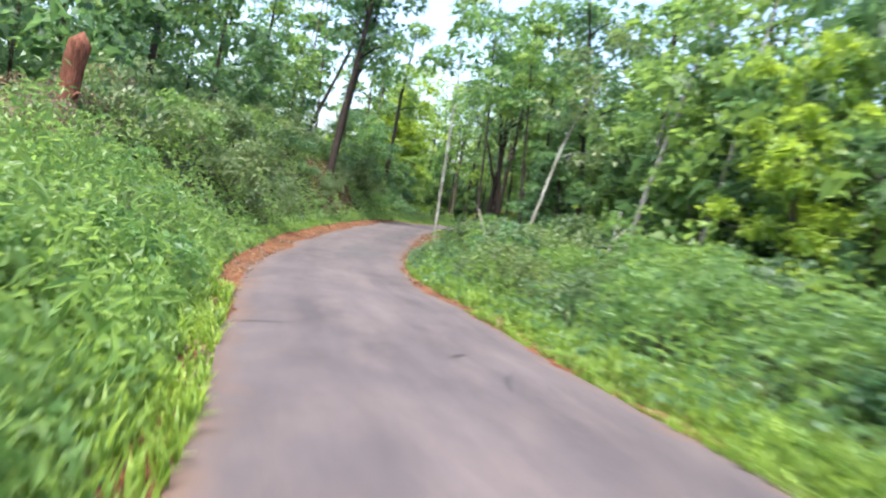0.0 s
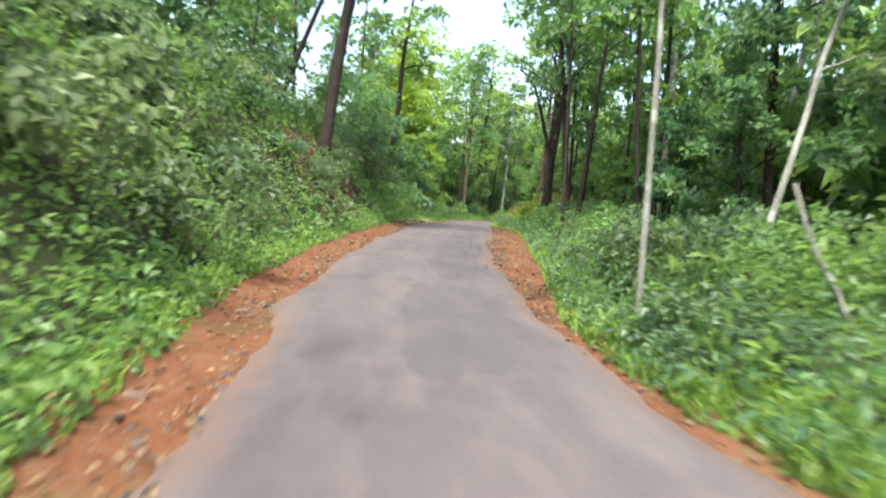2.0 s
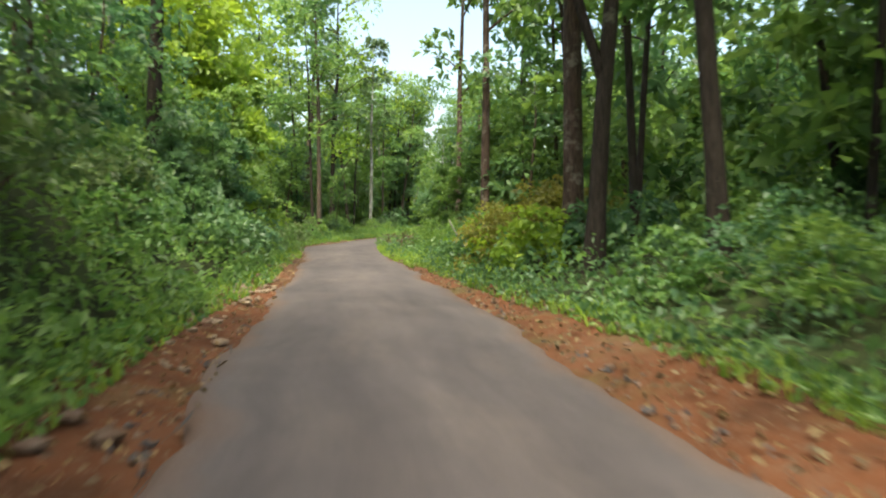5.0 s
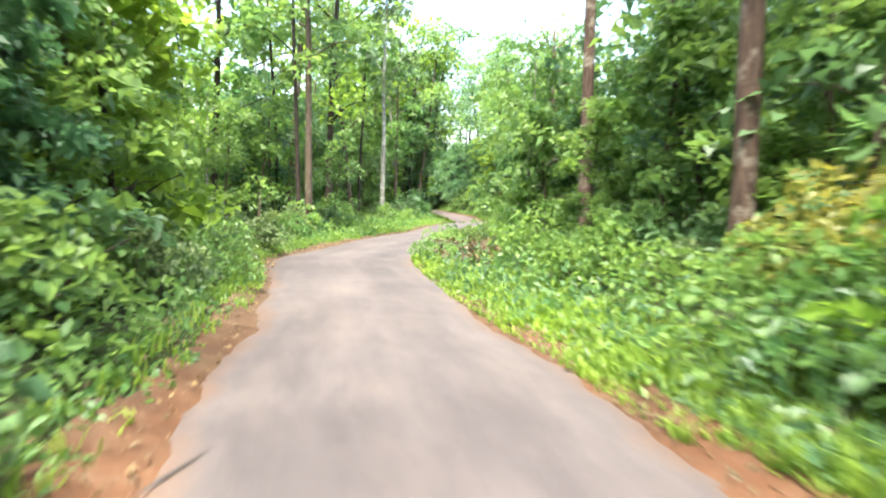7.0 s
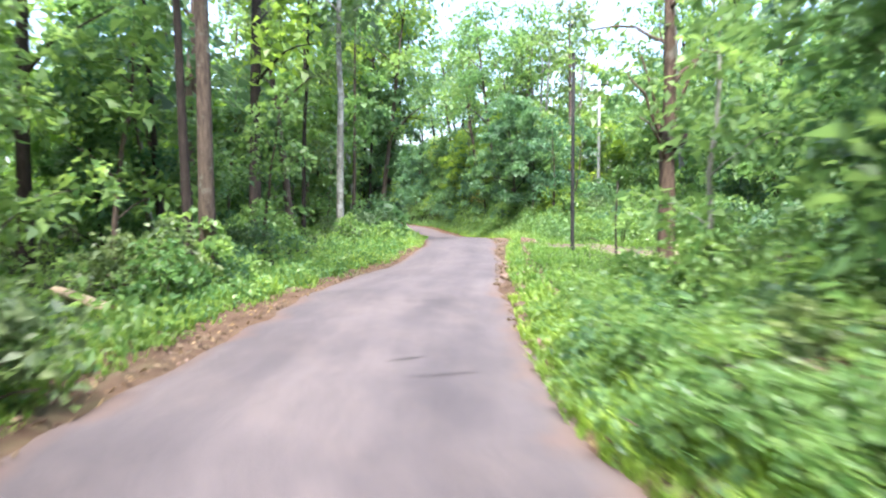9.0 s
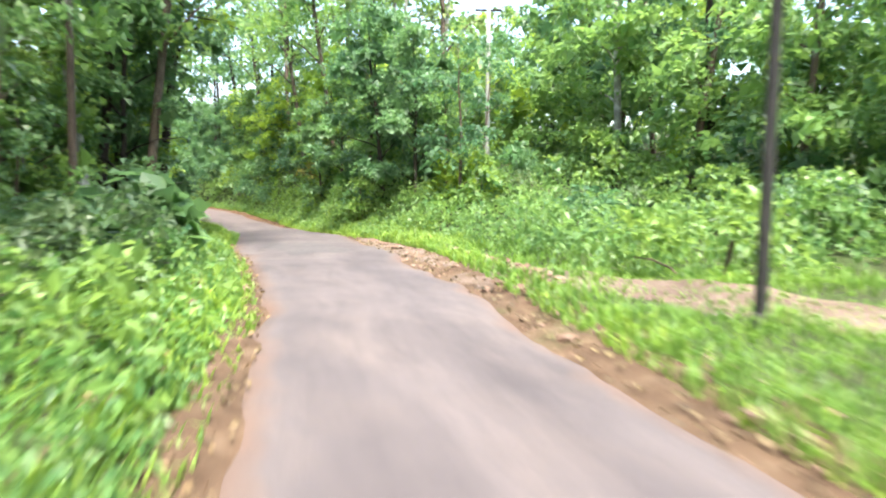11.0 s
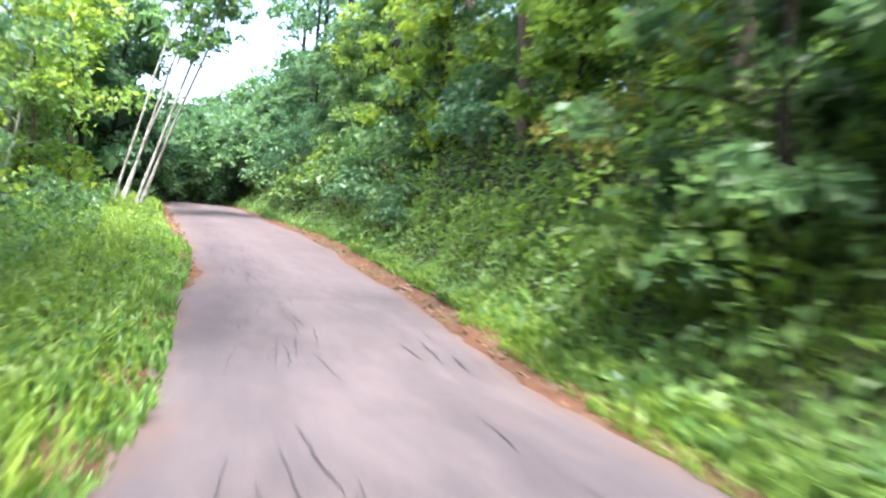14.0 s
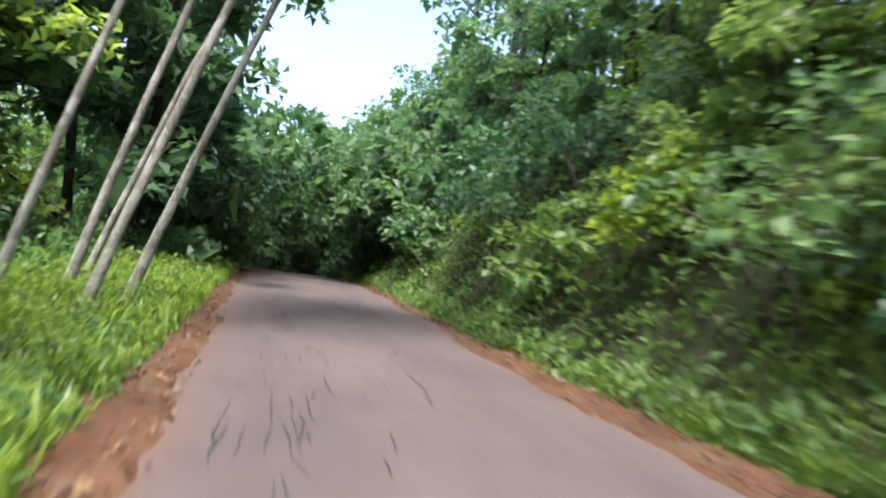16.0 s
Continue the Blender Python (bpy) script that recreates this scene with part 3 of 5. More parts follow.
stand(tree(207, 9, 0.07, (2.4, 0.3), 0.45, 1.5, 700, 0.28, BARK_PALE, LEAF_DULL, "pale bent tree with bare lower branches", 6, 0.1), 27.0, 6.4)
stand(tree(208, 12.5, 0.17, (1.0, 0.4), 0.58, 2.6, 1500, 0.34, BARK_DARK, LEAF, "dark tree with a trunk forked like a V", 5, 0.05, big=((3.5, -2.1, 0.2, 4.8, 0.115), (5.6, -0.5, 0.6, 3.5, 0.08))), 49.0, 4.45)
stand(tree(209, 14, 0.08, (1.0, 0.2), 0.45, 2.2, 1300, 0.34, BARK_DARK, LEAF, "slim dark tree leaning to one side"), 42.4, 5.3)
stand(tree(210, 13.5, 0.07, (-0.6, 0.2), 0.45, 2.2, 1300, 0.34, BARK_DARK, LEAF, "slim dark tree beside another at the road"), 38.6, 4.4)
stand(tree(211, 14, 0.16, (0.3, 0.1), 0.5, 2.4, 1300, 0.38, BARK_PALE, LEAF, "tall grey-barked tree behind low shrubs"), 45, 9.0)
stand(tree(212, 14, 0.19, (0.4, 0.2), 0.5, 2.0, 1100, 0.36, BARK_DARK, LEAF, "dark straight tree above the shrubs"), 55.4, -4.3)
stand(tree(213, 13, 0.10, (0.2, 0.2), 0.5, 2.0, 1000, 0.36, BARK_DARK, LEAF_SUN_YELLOW, "dark slim tree with yellow-green leaves"), 68, -5.2)
stand(tree(214, 15, 0.21, (-0.3, 0.2), 0.55, 2.6, 1300, 0.40, BARK_RED, LEAF, "thick red-brown tree close to the road"), 50.9, 4.75)
stand(tree(215, 14, 0.15, (0.2, 0.2), 0.5, 2.3, 1200, 0.38, BARK_RED, LEAF, "straight red-brown tree with loose bark"), 60, 4.9)
stand(tree(216, 14, 0.13, (0.1, 0.2), 0.45, 2.2, 1200, 0.36, BARK_RED, LEAF, "straight brown tree rising from weeds"), 66, 4.9)
stand(tree(217, 15, 0.14, (0.2, 0.2), 0.42, 2.6, 1000, 0.40, BARK, LEAF, "thick grey-brown tree beside the lane"), 78.2, -3.15)
stand(tree(218, 14, 0.09, (-0.4, 0.2), 0.42, 2.4, 900, 0.38, BARK_DARK, LEAF, "dark tree standing close to a thicker one"), 78.9, -3.75)
pollard = tree(219, 7.5, 0.16, (0.4, 0.2), 0.50, 1.7, 600, 0.18, BARK_TAN, LEAF, "old pollarded tree with a dark knobbly head", 6, 0.04, 0.5, big=((2.7, -0.9, 0.1, 1.5, 0.06), (2.8, 0.7, -0.2, 2.2, 0.06), (2.6, -0.4, 0.5, 2.4, 0.05), (2.9, 0.3, 0.6, 2.6, 0.05), (2.5, 0.8, 0.3, 0.9, 0.045), (2.5, -0.8, -0.4, 0.8, 0.05)))
knob = bmesh.new()
bmesh.ops.create_icosphere(knob, subdivisions=3, radius=0.25)
for v in knob.verts:
    p = np.array(v.co) * 1.0
    v.co *= 1 + 0.38 * float(ripple(p[0] * 9 + p[2] * 5, p[1] * 9 - p[2] * 6, 1.0, 2.0))
    v.co += Vector((0.15, 0.08, 2.75))
knob_mesh = bpy.data.meshes.new("burl")
knob.to_mesh(knob_mesh)
knob.free()
knob_mesh.materials.append(BARK_DARK)
part("burl", knob_mesh, pollard, "dark knobbly burl where the boughs were cut")
stand(pollard, 81.4, 5.85)
pollard.matrix_basis = pollard.matrix_basis @ Matrix.Scale(1.18, 4)
stand(tree(220, 14, 0.13, (0.2, 0.3), 0.5, 2.2, 1200, 0.36, BARK_PALE, LEAF_DULL, "pale grey straight tree beside the lane"), 90.8, -3.4)
for k, (ds, dl, lean, g) in enumerate(((0, 0, (4.0, 0.2), 0.062), (0.7, -0.5, (3.2, 0.3), 0.06), (1.6, 0.2, (3.9, -0.2), 0.065), (-0.8, -0.9, (2.6, 0.4), 0.055), (2.2, -0.7, (3.4, 0.5), 0.05))):
    stand(tree(230 + k, 11.5 - 0.5 * k, g, lean, 0.62, 1.4, 650, 0.30, BARK_PALE, LEAF, "thin pale tree leaning over in a cluster"), 142.6 + ds, -2.0 + 0.8 * dl)
stand(tree(240, 12, 0.09, (1.0, 0.3), 0.45, 1.8, 900, 0.32, BARK_PALE, LEAF_SUN_YELLOW, "pale tree with yellow-green leaves"), 138, -5.6)
stand(tree(241, 13, 0.12, (0.3, 0.2), 0.35, 2.2, 1200, 0.36, BARK_DARK, LEAF_DEEP_SHADE, "dark tree on top of the overgrown bank"), 154.4, 6.8)
stand(tree(242, 12, 0.12, (0.3, 0.2), 0.35, 2.2, 1200, 0.36, BARK_DARK, LEAF_DEEP_SHADE, "dark tree on the bank against the sky"), 136, 8.2)

# ---------------------------------------------------------------- shrubs and the trees of the forest
BUSHES = {
    "broad": [Kind(shrub("shrub", 11 + k, 1.5, 1.05, 900, 0.15, m, "dense broad-leaved green shrub at the roadside")) for k, m in enumerate((LEAF, LEAF_DEEP_SHADE, LEAF))],
    "fine": [Kind(shrub("shrub", 31 + k, 1.4, 1.0, 1000, 0.118, m, "thick small-leaved shrub at the roadside")) for k, m in enumerate((LEAF, LEAF_DEEP_SHADE, LEAF_DULL))],
    "yellow": [Kind(shrub("shrub", 51 + k, 1.5, 1.0, 1000, 0.16, LEAF_SUN_YELLOW, "leafy shrub coloured a sunlit yellow-green")) for k in range(2)],
    "dull": [Kind(shrub("shrub", 61 + k, 1.7, 1.1, 1050, 0.13, LEAF_DULL, "greyish green tangled shrub on the bank", 0.3, 0.9)) for k in range(2)],
}
B_RUST = [Kind(shrub("shrub", 81 + k, 1.7, 1.0, 1300, 0.10, LEAF_RUST, "olive and rust-coloured leafy shrub")) for k in range(2)]
B_DRY = [Kind(shrub("shrub", 86 + k, 1.6, 1.0, 1200, 0.10, LEAF_DRY_PINK, "withered pinkish brown tangle of a shrub on the bank", 0.24, 0.9, 7)) for k in range(2)]
B_TINY = [Kind(shrub("shrub", 71 + k, 1.4, 1.0, 1500, 0.092, m, "lush shrub with small bright leaves")) for k, m in enumerate((LEAF, LEAF, LEAF_DULL))]
UNDER = [Kind(tree(100 + k, 5.0, 0.055, (0.3, 0.2), 0.16, 1.5, 1050, 0.215, b, m, "young thin-stemmed tree with leaves low down", 6, 0.05, 0.5)) for k, (b, m) in enumerate(((BARK, LEAF), (BARK, LEAF_DEEP_SHADE), (BARK_PALE, LEAF), (BARK, LEAF_SUN_YELLOW)))]
TALL = [Kind(tree(120 + k, 13.0, 0.15, (0.5 * (-1) ** k, 0.3), 0.22, 2.5, 1200, 0.36, b, m, "tall forest tree with a leafy crown", 9, 0.07, 0.46)) for k, (b, m) in enumerate(((BARK, LEAF), (BARK_DARK, LEAF_DEEP_SHADE), (BARK_PALE, LEAF), (BARK_DARK, LEAF), (BARK, LEAF_DULL)))]
SLIM = [Kind(tree(140 + k, 11.0, 0.075, (0.6 * (-1) ** k, 0.2), 0.40, 1.5, 800, 0.32, b, m, "slender forest tree with a thin straight trunk", 6, 0.05, 0.45)) for k, (b, m) in enumerate(((BARK_DARK, LEAF), (BARK_PALE, LEAF_DEEP_SHADE), (BARK, LEAF)))]

ARCH = [Kind(tree(160 + k, 14.5, 0.15, (1.8, 0.2), 0.40, 3.5, 2000, 0.36, b, m, "tall tree with a wide crown reaching over the lane", 10, 0.06, 0.40)) for k, (b, m) in enumerate(((BARK_DARK, LEAF_SUN_YELLOW), (BARK_DARK, LEAF_DEEP_SHADE), (BARK, LEAF)))]
YELLOW_TALL = [Kind(tree(128, 13.0, 0.14, (0.4, 0.3), 0.25, 2.5, 1800, 0.27, BARK_DARK, LEAF_SUN_YELLOW, "tall tree with leaves coloured a sunlit yellow-green", 9, 0.07, 0.46))]

LUSH = [Kind(tree(170 + k, 7.0, 0.085, (0.4 * (-1) ** k, 0.2), 0.08, 1.9, 3600, 0.20, b, m, label, 13, 0.05, 0.44, core=260)) for k, (b, m, label) in enumerate((
    (BARK_DARK, LEAF_DEEP_SHADE, "dense deep green tree leafy down to the ground"), (BARK, LEAF, "bushy green tree leafy down to the ground"), (BARK_DARK, LEAF_SUN_YELLOW, "bushy tree with leaves coloured a sunlit yellow-green")))]
LOFTY = TALL + SLIM + ARCH + YELLOW_TALL

rng = np.random.default_rng(77)


def outside(s, d, side):
    """The way to the right of a place d metres outside the bare earth of a side (-1 left, 1 right)."""
    return edge(s, 1) - edge(s, 3) - d if side < 0 else edge(s, 2) + edge(s, 4) + d


def scatter(kinds, count, s0, s1, l0, l1, low, high, side, sink=0.1, clear=None):
    """count plants spread evenly, but irregularly, between two stations."""
    for k in range(count):
        s, d = s0 + (s1 - s0) * (k + rng.uniform(0, 1)) / count, rng.uniform(l0, l1)
        l = float(outside(s, d, side))
        if clear and clear(s, l):
            continue
        kind = kinds[rng.integers(len(kinds))]
        m = turned(s, l, rng.uniform(0, 360), rng.uniform(low, high), sink, (rng.uniform(-5, 5), rng.uniform(-5, 5)))
        if not (kind in LOFTY and no_trunks(s, l)):
            kind.put(m)


def no_trunks(s, l):
    """Where no tall tree rises above the leafy banks: the overgrown bank on the right, and the gap of sky over the lane's end."""
    return (104 < s < 132 and 2.5 < l < 9.5) or (84 < s < 101 and 3 < l < 13) or (150 < s < 185 and -1.5 < l < 13)


def is_field(s, l):
    """The open grass and the earth track on the right."""
    return (73 < s) & (s < 97) & (0 < l) & (l < 8.0 + np.clip(88 - s, -3.5, 2))


def is_open(s, l):
    """Where no tree stands: the field, the slope behind it, and the top of the bank round the stump."""
    return is_field(s, l) or (92 < s < 116 and 5.0 < l < 13.5) or (9 < s < 22 and -9 < l < -3.2) or (4 < s < 35 and 2 < l < 10.5) or (40 < s < 63 and -15 < l < -2)



def before_stump(s, l):
    """Low ground in front of the stump, and the bare cut in the bank."""
    return (5 < s < 16.5 and l < -3.0) or (33.5 < s < 41 and l > -4.6)


B = BUSHES
# left: steep overgrown bank, then a wall of shrubs, then open forest, then a grass verge
scatter(B_TINY, 22, 1, 15, 0.9, 2.6, 0.55, 0.9, -1, 0.1, before_stump)
scatter(B["dull"] + B["fine"], 36, 8, 46, 0.7, 4.5, 0.8, 1.3, -1, 0.1, before_stump)
scatter(B["fine"] + B["broad"][:2], 24, 43, 61, 1.0, 3.0, 0.8, 1.3, -1)
scatter(B["fine"] + B["broad"], 22, 70, 99, 1.0, 5.0, 0.7, 1.1, -1)
scatter(B["broad"] + B["yellow"], 24, 100, 165, 2.0, 6.0, 0.6, 1.1, -1)
# right
scatter(B_TINY + B["fine"], 34, 2, 34, 0.7, 5.0, 0.7, 1.2, 1)
scatter(B["broad"] + B["fine"], 22, 28, 54, 0.8, 5.0, 0.45, 0.8, 1)
scatter(B["broad"] + B["fine"], 22, 50, 75, 0.9, 4.5, 0.5, 1.1, 1)
scatter(B_RUST, 3, 53, 59, 2.4, 3.6, 1.1, 1.5, 1)
scatter(B_RUST, 2, 121, 125, 1.5, 2.6, 1.0, 1.3, 1)
scatter(B["broad"] + B["fine"], 14, 74, 102, 7.5, 12.0, 0.8, 1.5, 1)
scatter(B["broad"] + B["fine"][:2] + B["yellow"][:1] + B["fine"][1:2], 46, 104, 165, 0.7, 4.5, 0.7, 1.5, 1)
# trees and undergrowth of the forest
for side in (-1, 1):
    scatter(UNDER[:3], 16, 4, 100, 3.0, 11, 0.7, 1.4, side, 0.1, is_open)
    scatter(UNDER, 13, 100, 172, 2.6, 9, 0.7, 1.4, side, 0.1, is_open)
    scatter(SLIM, 14, 8, 180, 3.5, 13, 0.8, 1.3, side, 0.1, is_open)
    scatter(TALL, 25, 14, 160, 4.5, 15, 0.8, 1.35, side, 0.1, is_open)
# the dark end of the lane under the trees
scatter(YELLOW_TALL + SLIM, 5, 64, 88, 4.0, 9.0, 1.0, 1.4, -1)
scatter(SLIM + TALL[2:3], 6, 90, 122, 2.6, 8.0, 1.1, 1.5, -1)
scatter(TALL, 4, 106, 134, 7.5, 11.5, 1.2, 1.5, -1)
scatter(TALL, 7, 112, 134, 4.5, 8.0, 1.0, 1.3, 1)
scatter(SLIM, 10, 40, 62, 4.0, 11.0, 1.0, 1.3, -1)
scatter(TALL[:2], 3, 44, 60, 9.0, 14.0, 0.9, 1.2, -1)
scatter(B_TINY + B["fine"], 10, 60, 72, 0.5, 2.4, 0.7, 1.1, -1)
scatter(UNDER[:3], 11, 66, 99, 2.6, 7.0, 0.8, 1.2, -1)
scatter(TALL, 9, 95, 121, 12.0, 18.0, 0.9, 1.3, 1)
scatter(YELLOW_TALL, 4, 61, 68, 3.0, 5.0, 0.6, 0.75, -1)
scatter(TALL, 3, 101, 114, 2.6, 4.4, 0.95, 1.2, -1)
scatter(TALL, 4, 112, 124, 2.2, 4.2, 0.9, 1.1, 1)
for k, (s, l, size, turn, kind) in enumerate((
        (70.5, -5.6, 1.0, 140, 0), (93.0, -11.0, 1.2, 200, 0),
        (105.5, -5.2, 1.0, -30, 0), (103.6, -3.7, 0.95, -25, 2), (108.5, -3.8, 1.0, -25, 1), (118.0, -4.6, 1.05, -25, 1), (121.5, 6.0, 1.0, 155, 2), (128.0, 6.2, 1.0, 155, 2), (124.0, -4.8, 1.1, -20, 2), (126.0, 9.0, 1.1, 0, 2), (133.0, 6.8, 1.15, 60, 2), (141.0, 7.6, 1.1, 200, 2), (149.0, 8.2, 1.1, 120, 1))):
    ARCH[kind].put(turned(s, l, turn, size, 0.1))
# only the deep leaf colour here: it paints the shade at the lane's end
scatter(LUSH[:1], 5, 158, 174, 0.4, 2.0, 0.7, 0.85, 1)
scatter(LUSH[:1], 5, 157, 172, 0.5, 2.0, 0.75, 0.95, -1)
scatter(B["broad"][1:2], 10, 158, 174, 0.2, 1.6, 1.6, 2.4, 1)
scatter(B["broad"][1:2], 8, 156, 172, 0.4, 1.8, 1.4, 2.2, -1)
scatter(UNDER[1:2], 8, 158, 180, 0.2, 5.0, 1.0, 1.3, 1)
scatter(B["broad"][1:2] + B["fine"][1:2], 14, 164, 190, 0.2, 5.0, 1.2, 2.2, 1)
# a tall wall of leaves left, yellow-green trees behind it, a high thicket right
scatter(UNDER[:3], 14, 12, 40, 8.0, 12.0, 0.8, 1.2, 1)
scatter(B_TINY + B["fine"], 14, 8, 38, 4.0, 8.5, 1.0, 1.6, 1)
scatter(UNDER[:3], 5, 68, 75, 1.8, 4.0, 0.9, 1.2, 1)
scatter(UNDER[:3], 5, 56, 66, 3.8, 6.5, 1.0, 1.3, 1)
scatter(B_TINY, 7, 60, 75, 0.8, 2.6, 0.7, 1.0, 1)
scatter([B["broad"][1], B["fine"][1], B_TINY[0]], 18, 128, 160, 0.9, 3.6, 1.1, 1.9, 1)
scatter(UNDER[1:2], 8, 130, 160, 2.0, 4.0, 0.7, 1.1, 1)
scatter(UNDER[2:], 9, 126, 152, 3.2, 8.0, 1.0, 1.5, -1)
scatter(UNDER[:2], 12, 45, 62, 2.6, 4.2, 0.8, 1.1, -1)
scatter(YELLOW_TALL, 7, 64, 76, 4.5, 9.0, 0.65, 0.9, -1)
scatter(UNDER[:2], 6, 104, 112, 2.6, 4.6, 0.8, 1.1, 1)
scatter(UNDER[2:], 8, 101, 124, 2.6, 5.0, 0.8, 1.15, -1)
scatter(B["broad"] + B["fine"], 16, 92, 110, 3.5, 11.0, 0.8, 1.5, 1)
scatter(UNDER[1:2], 6, 156, 178, 0.3, 4.0, 1.0, 1.3, -1)


# single bushy trees that close the view: station, way to the right, size, kind
for s, l, size, kind in (
        # the dark wall of leaves on the left before the bend, and crowns behind it in the sunlit leaf colour
        (51.0, -4.3, 0.34, 0), (53.6, -3.3, 0.40, 0), (56.2, -3.2, 0.44, 0), (58.8, -3.7, 0.48, 1), (61.0, -4.2, 0.52, 0),
        (59.8, -3.4, 0.55, 0), (62.0, -3.4, 0.75, 1), (64.6, -3.7, 0.90, 2), (62.8, -5.2, 1.40, 2), (66.0, -5.4, 1.50, 2), (69.0, -6.4, 1.20, 2), (67.0, -5.2, 0.50, 1), (72.5, -7.5, 1.25, 1), (60.0, -7.5, 0.85, 2),
        # between the trunks left of the middle stretch
        (71.5, -7.6, 0.70, 1), (75.0, -9.0, 0.95, 0), (78.0, -8.2, 0.80, 1), (82.5, -7.4, 0.75, 0), (85.5, -9.2, 1.00, 1), (89.0, -7.6, 0.80, 1), (92.5, -6.8, 0.80, 0), (96.0, -6.6, 0.95, 1), (98.6, -8.5, 1.20, 0),
        # over the lane further on; deep and yellow kinds paint shaded and sunlit sides
        (104.2, -4.4, 1.20, 0), (107.4, -4.9, 1.25, 0), (101.0, -6.5, 1.20, 1), (112.0, -4.6, 0.80, 2), (116.5, -4.8, 0.75, 2), (121.0, -5.2, 0.80, 1),
        # the overgrown bank on the right; leaf colours paint its sunlit masses and dark hollows
        (107.4, 5.2, 0.90, 0), (109.6, 4.7, 1.05, 0), (112.4, 5.0, 1.00, 1), (117.0, 5.0, 0.80, 0), (118.9, 4.5, 0.75, 0), (122.4, 6.2, 0.85, 2), (126.0, 6.0, 0.80, 2),
        (129.5, 6.6, 0.85, 1), (133.0, 6.2, 0.85, 2), (137.5, 6.6, 0.80, 2), (142.0, 6.4, 0.85, 1), (147.0, 6.8, 0.80, 0), (152.0, 6.6, 0.75, 0),
        # tall dark crowns left of the lane's end
        (149.0, -6.4, 1.60, 1), (151.0, -4.3, 1.50, 0), (153.2, -3.4, 1.65, 0), (155.0, -4.0, 1.55, 0), (158.6, -3.4, 1.25, 0), (144.0, -7.5, 1.40, 2),
        # behind the pale trunks on the right of the start; the yellow pair paints sun glare
        (13.0, 10.2, 0.75, 2), (17.5, 12.6, 0.90, 2), (20.5, 12.4, 0.95, 0), (24.5, 12.2, 1.00, 1), (29.0, 10.2, 0.90, 0), (33.0, 8.4, 0.85, 0), (37.0, 7.4, 0.60, 0), (41.5, 7.6, 0.55, 1),
        # under the trees on the right of the first bend
        (68.6, 4.8, 0.50, 1), (60.4, 5.6, 0.45, 1), (64.2, 4.4, 0.42, 1), (72.5, 6.4, 0.70, 0), (63.5, 5.4, 0.60, 1)):
    LUSH[kind].put(turned(s, l, 37 * s % 360, size, 0.1))
for k, (s, l, size) in enumerate(((50.8, 4.1, 0.95), (52.6, 3.8, 1.05), (54.4, 4.1, 0.95), (56.2, 4.1, 0.95), (57.6, 4.5, 1.10))):
    (B_RUST + B["yellow"])[(2, 0, 3, 2, 1)[k]].put(turned(s, l, 71 * k, size, 0.1))
for x, y, size in ((30.8, 158.0, 1.25), (33.5, 150.0, 1.3), (31.5, 166.0, 1.35), (36.5, 160.0, 1.4), (38.0, 170.0, 1.5)):
    s, l, _ = station(x, y)[:, 0]
    TALL[1].put(turned(s, l, 50 * x % 360, size, 0.1))
for s, l, size, turn in ((40.5, -4.6, 0.9, 0), (46.5, 5.4, 0.9, 180), (34.0, 9.5, 0.9, 200)):
    ARCH[1].put(turned(s, l, turn, size, 0.1))
scatter(B["fine"][1:2] + B["dull"] + B["broad"][1:2], 12, 33, 42, 0.7, 2.8, 0.5, 0.85, -1)
scatter(B_DRY, 6, 11, 21, 3.0, 4.6, 0.8, 1.2, -1)
scatter(SLIM[:1], 10, 36, 62, 2.6, 7.0, 0.9, 1.2, 1)
scatter(B["fine"] + B_TINY[:2], 6, 67, 71.5, 0.25, 0.9, 0.55, 0.75, 1)
for s, l, size, kind in ((70.6, 2.5, 0.60, 0), (71.9, 2.55, 0.62, 1), (73.1, 2.65, 0.66, 0), (74.3, 2.85, 0.62, 1), (75.4, 3.1, 0.55, 0)):
    B_TINY[kind].put(turned(s, l, 83 * s % 360, size, 0.05))
for s, l, size in ((77.2, -3.2, 0.50), (78.4, -3.0, 0.48), (79.6, -3.4, 0.55)):
    B["broad"][1].put(turned(s, l, 59 * s % 360, size, 0.05))


def plant_height(s, l, d):
    """The ground, or the bare earth beside the tarmac, on which small plants stand; d as in outside()."""
    x, y, z = place(s, l)
    w = np.where(l < 0.8, edge(s, 3), edge(s, 4))
    q = np.clip((d + w) / (w + 0.2), 0, 1)
    return np.where(d < 0.25, np.maximum(ground_height(x, y), z + 0.18 * q * q), ground_height(x, y))


def stuff_mesh(name, s, l, d, low, high, size, mat, label, seed, slim=0.34):
    """Loose leaves over the ground at stations s and ways l, between two heights."""
    r = np.random.default_rng(seed)
    x, y, _ = place(s, l)
    z = plant_height(s, l, d) + low + (high - low) * r.uniform(0, 1, len(x)) ** 0.8
    way = r.normal(0, 1, (len(x), 3)) + np.array([0, 0, 0.45])
    v, f = leaves(np.stack([x, y, z], 1), way, size * r.uniform(0.6, 1.4, len(x)), r, slim)
    return tagged(new(name, mesh_of(name, v, f, mat)), label, "undergrowth", kind="stuff")


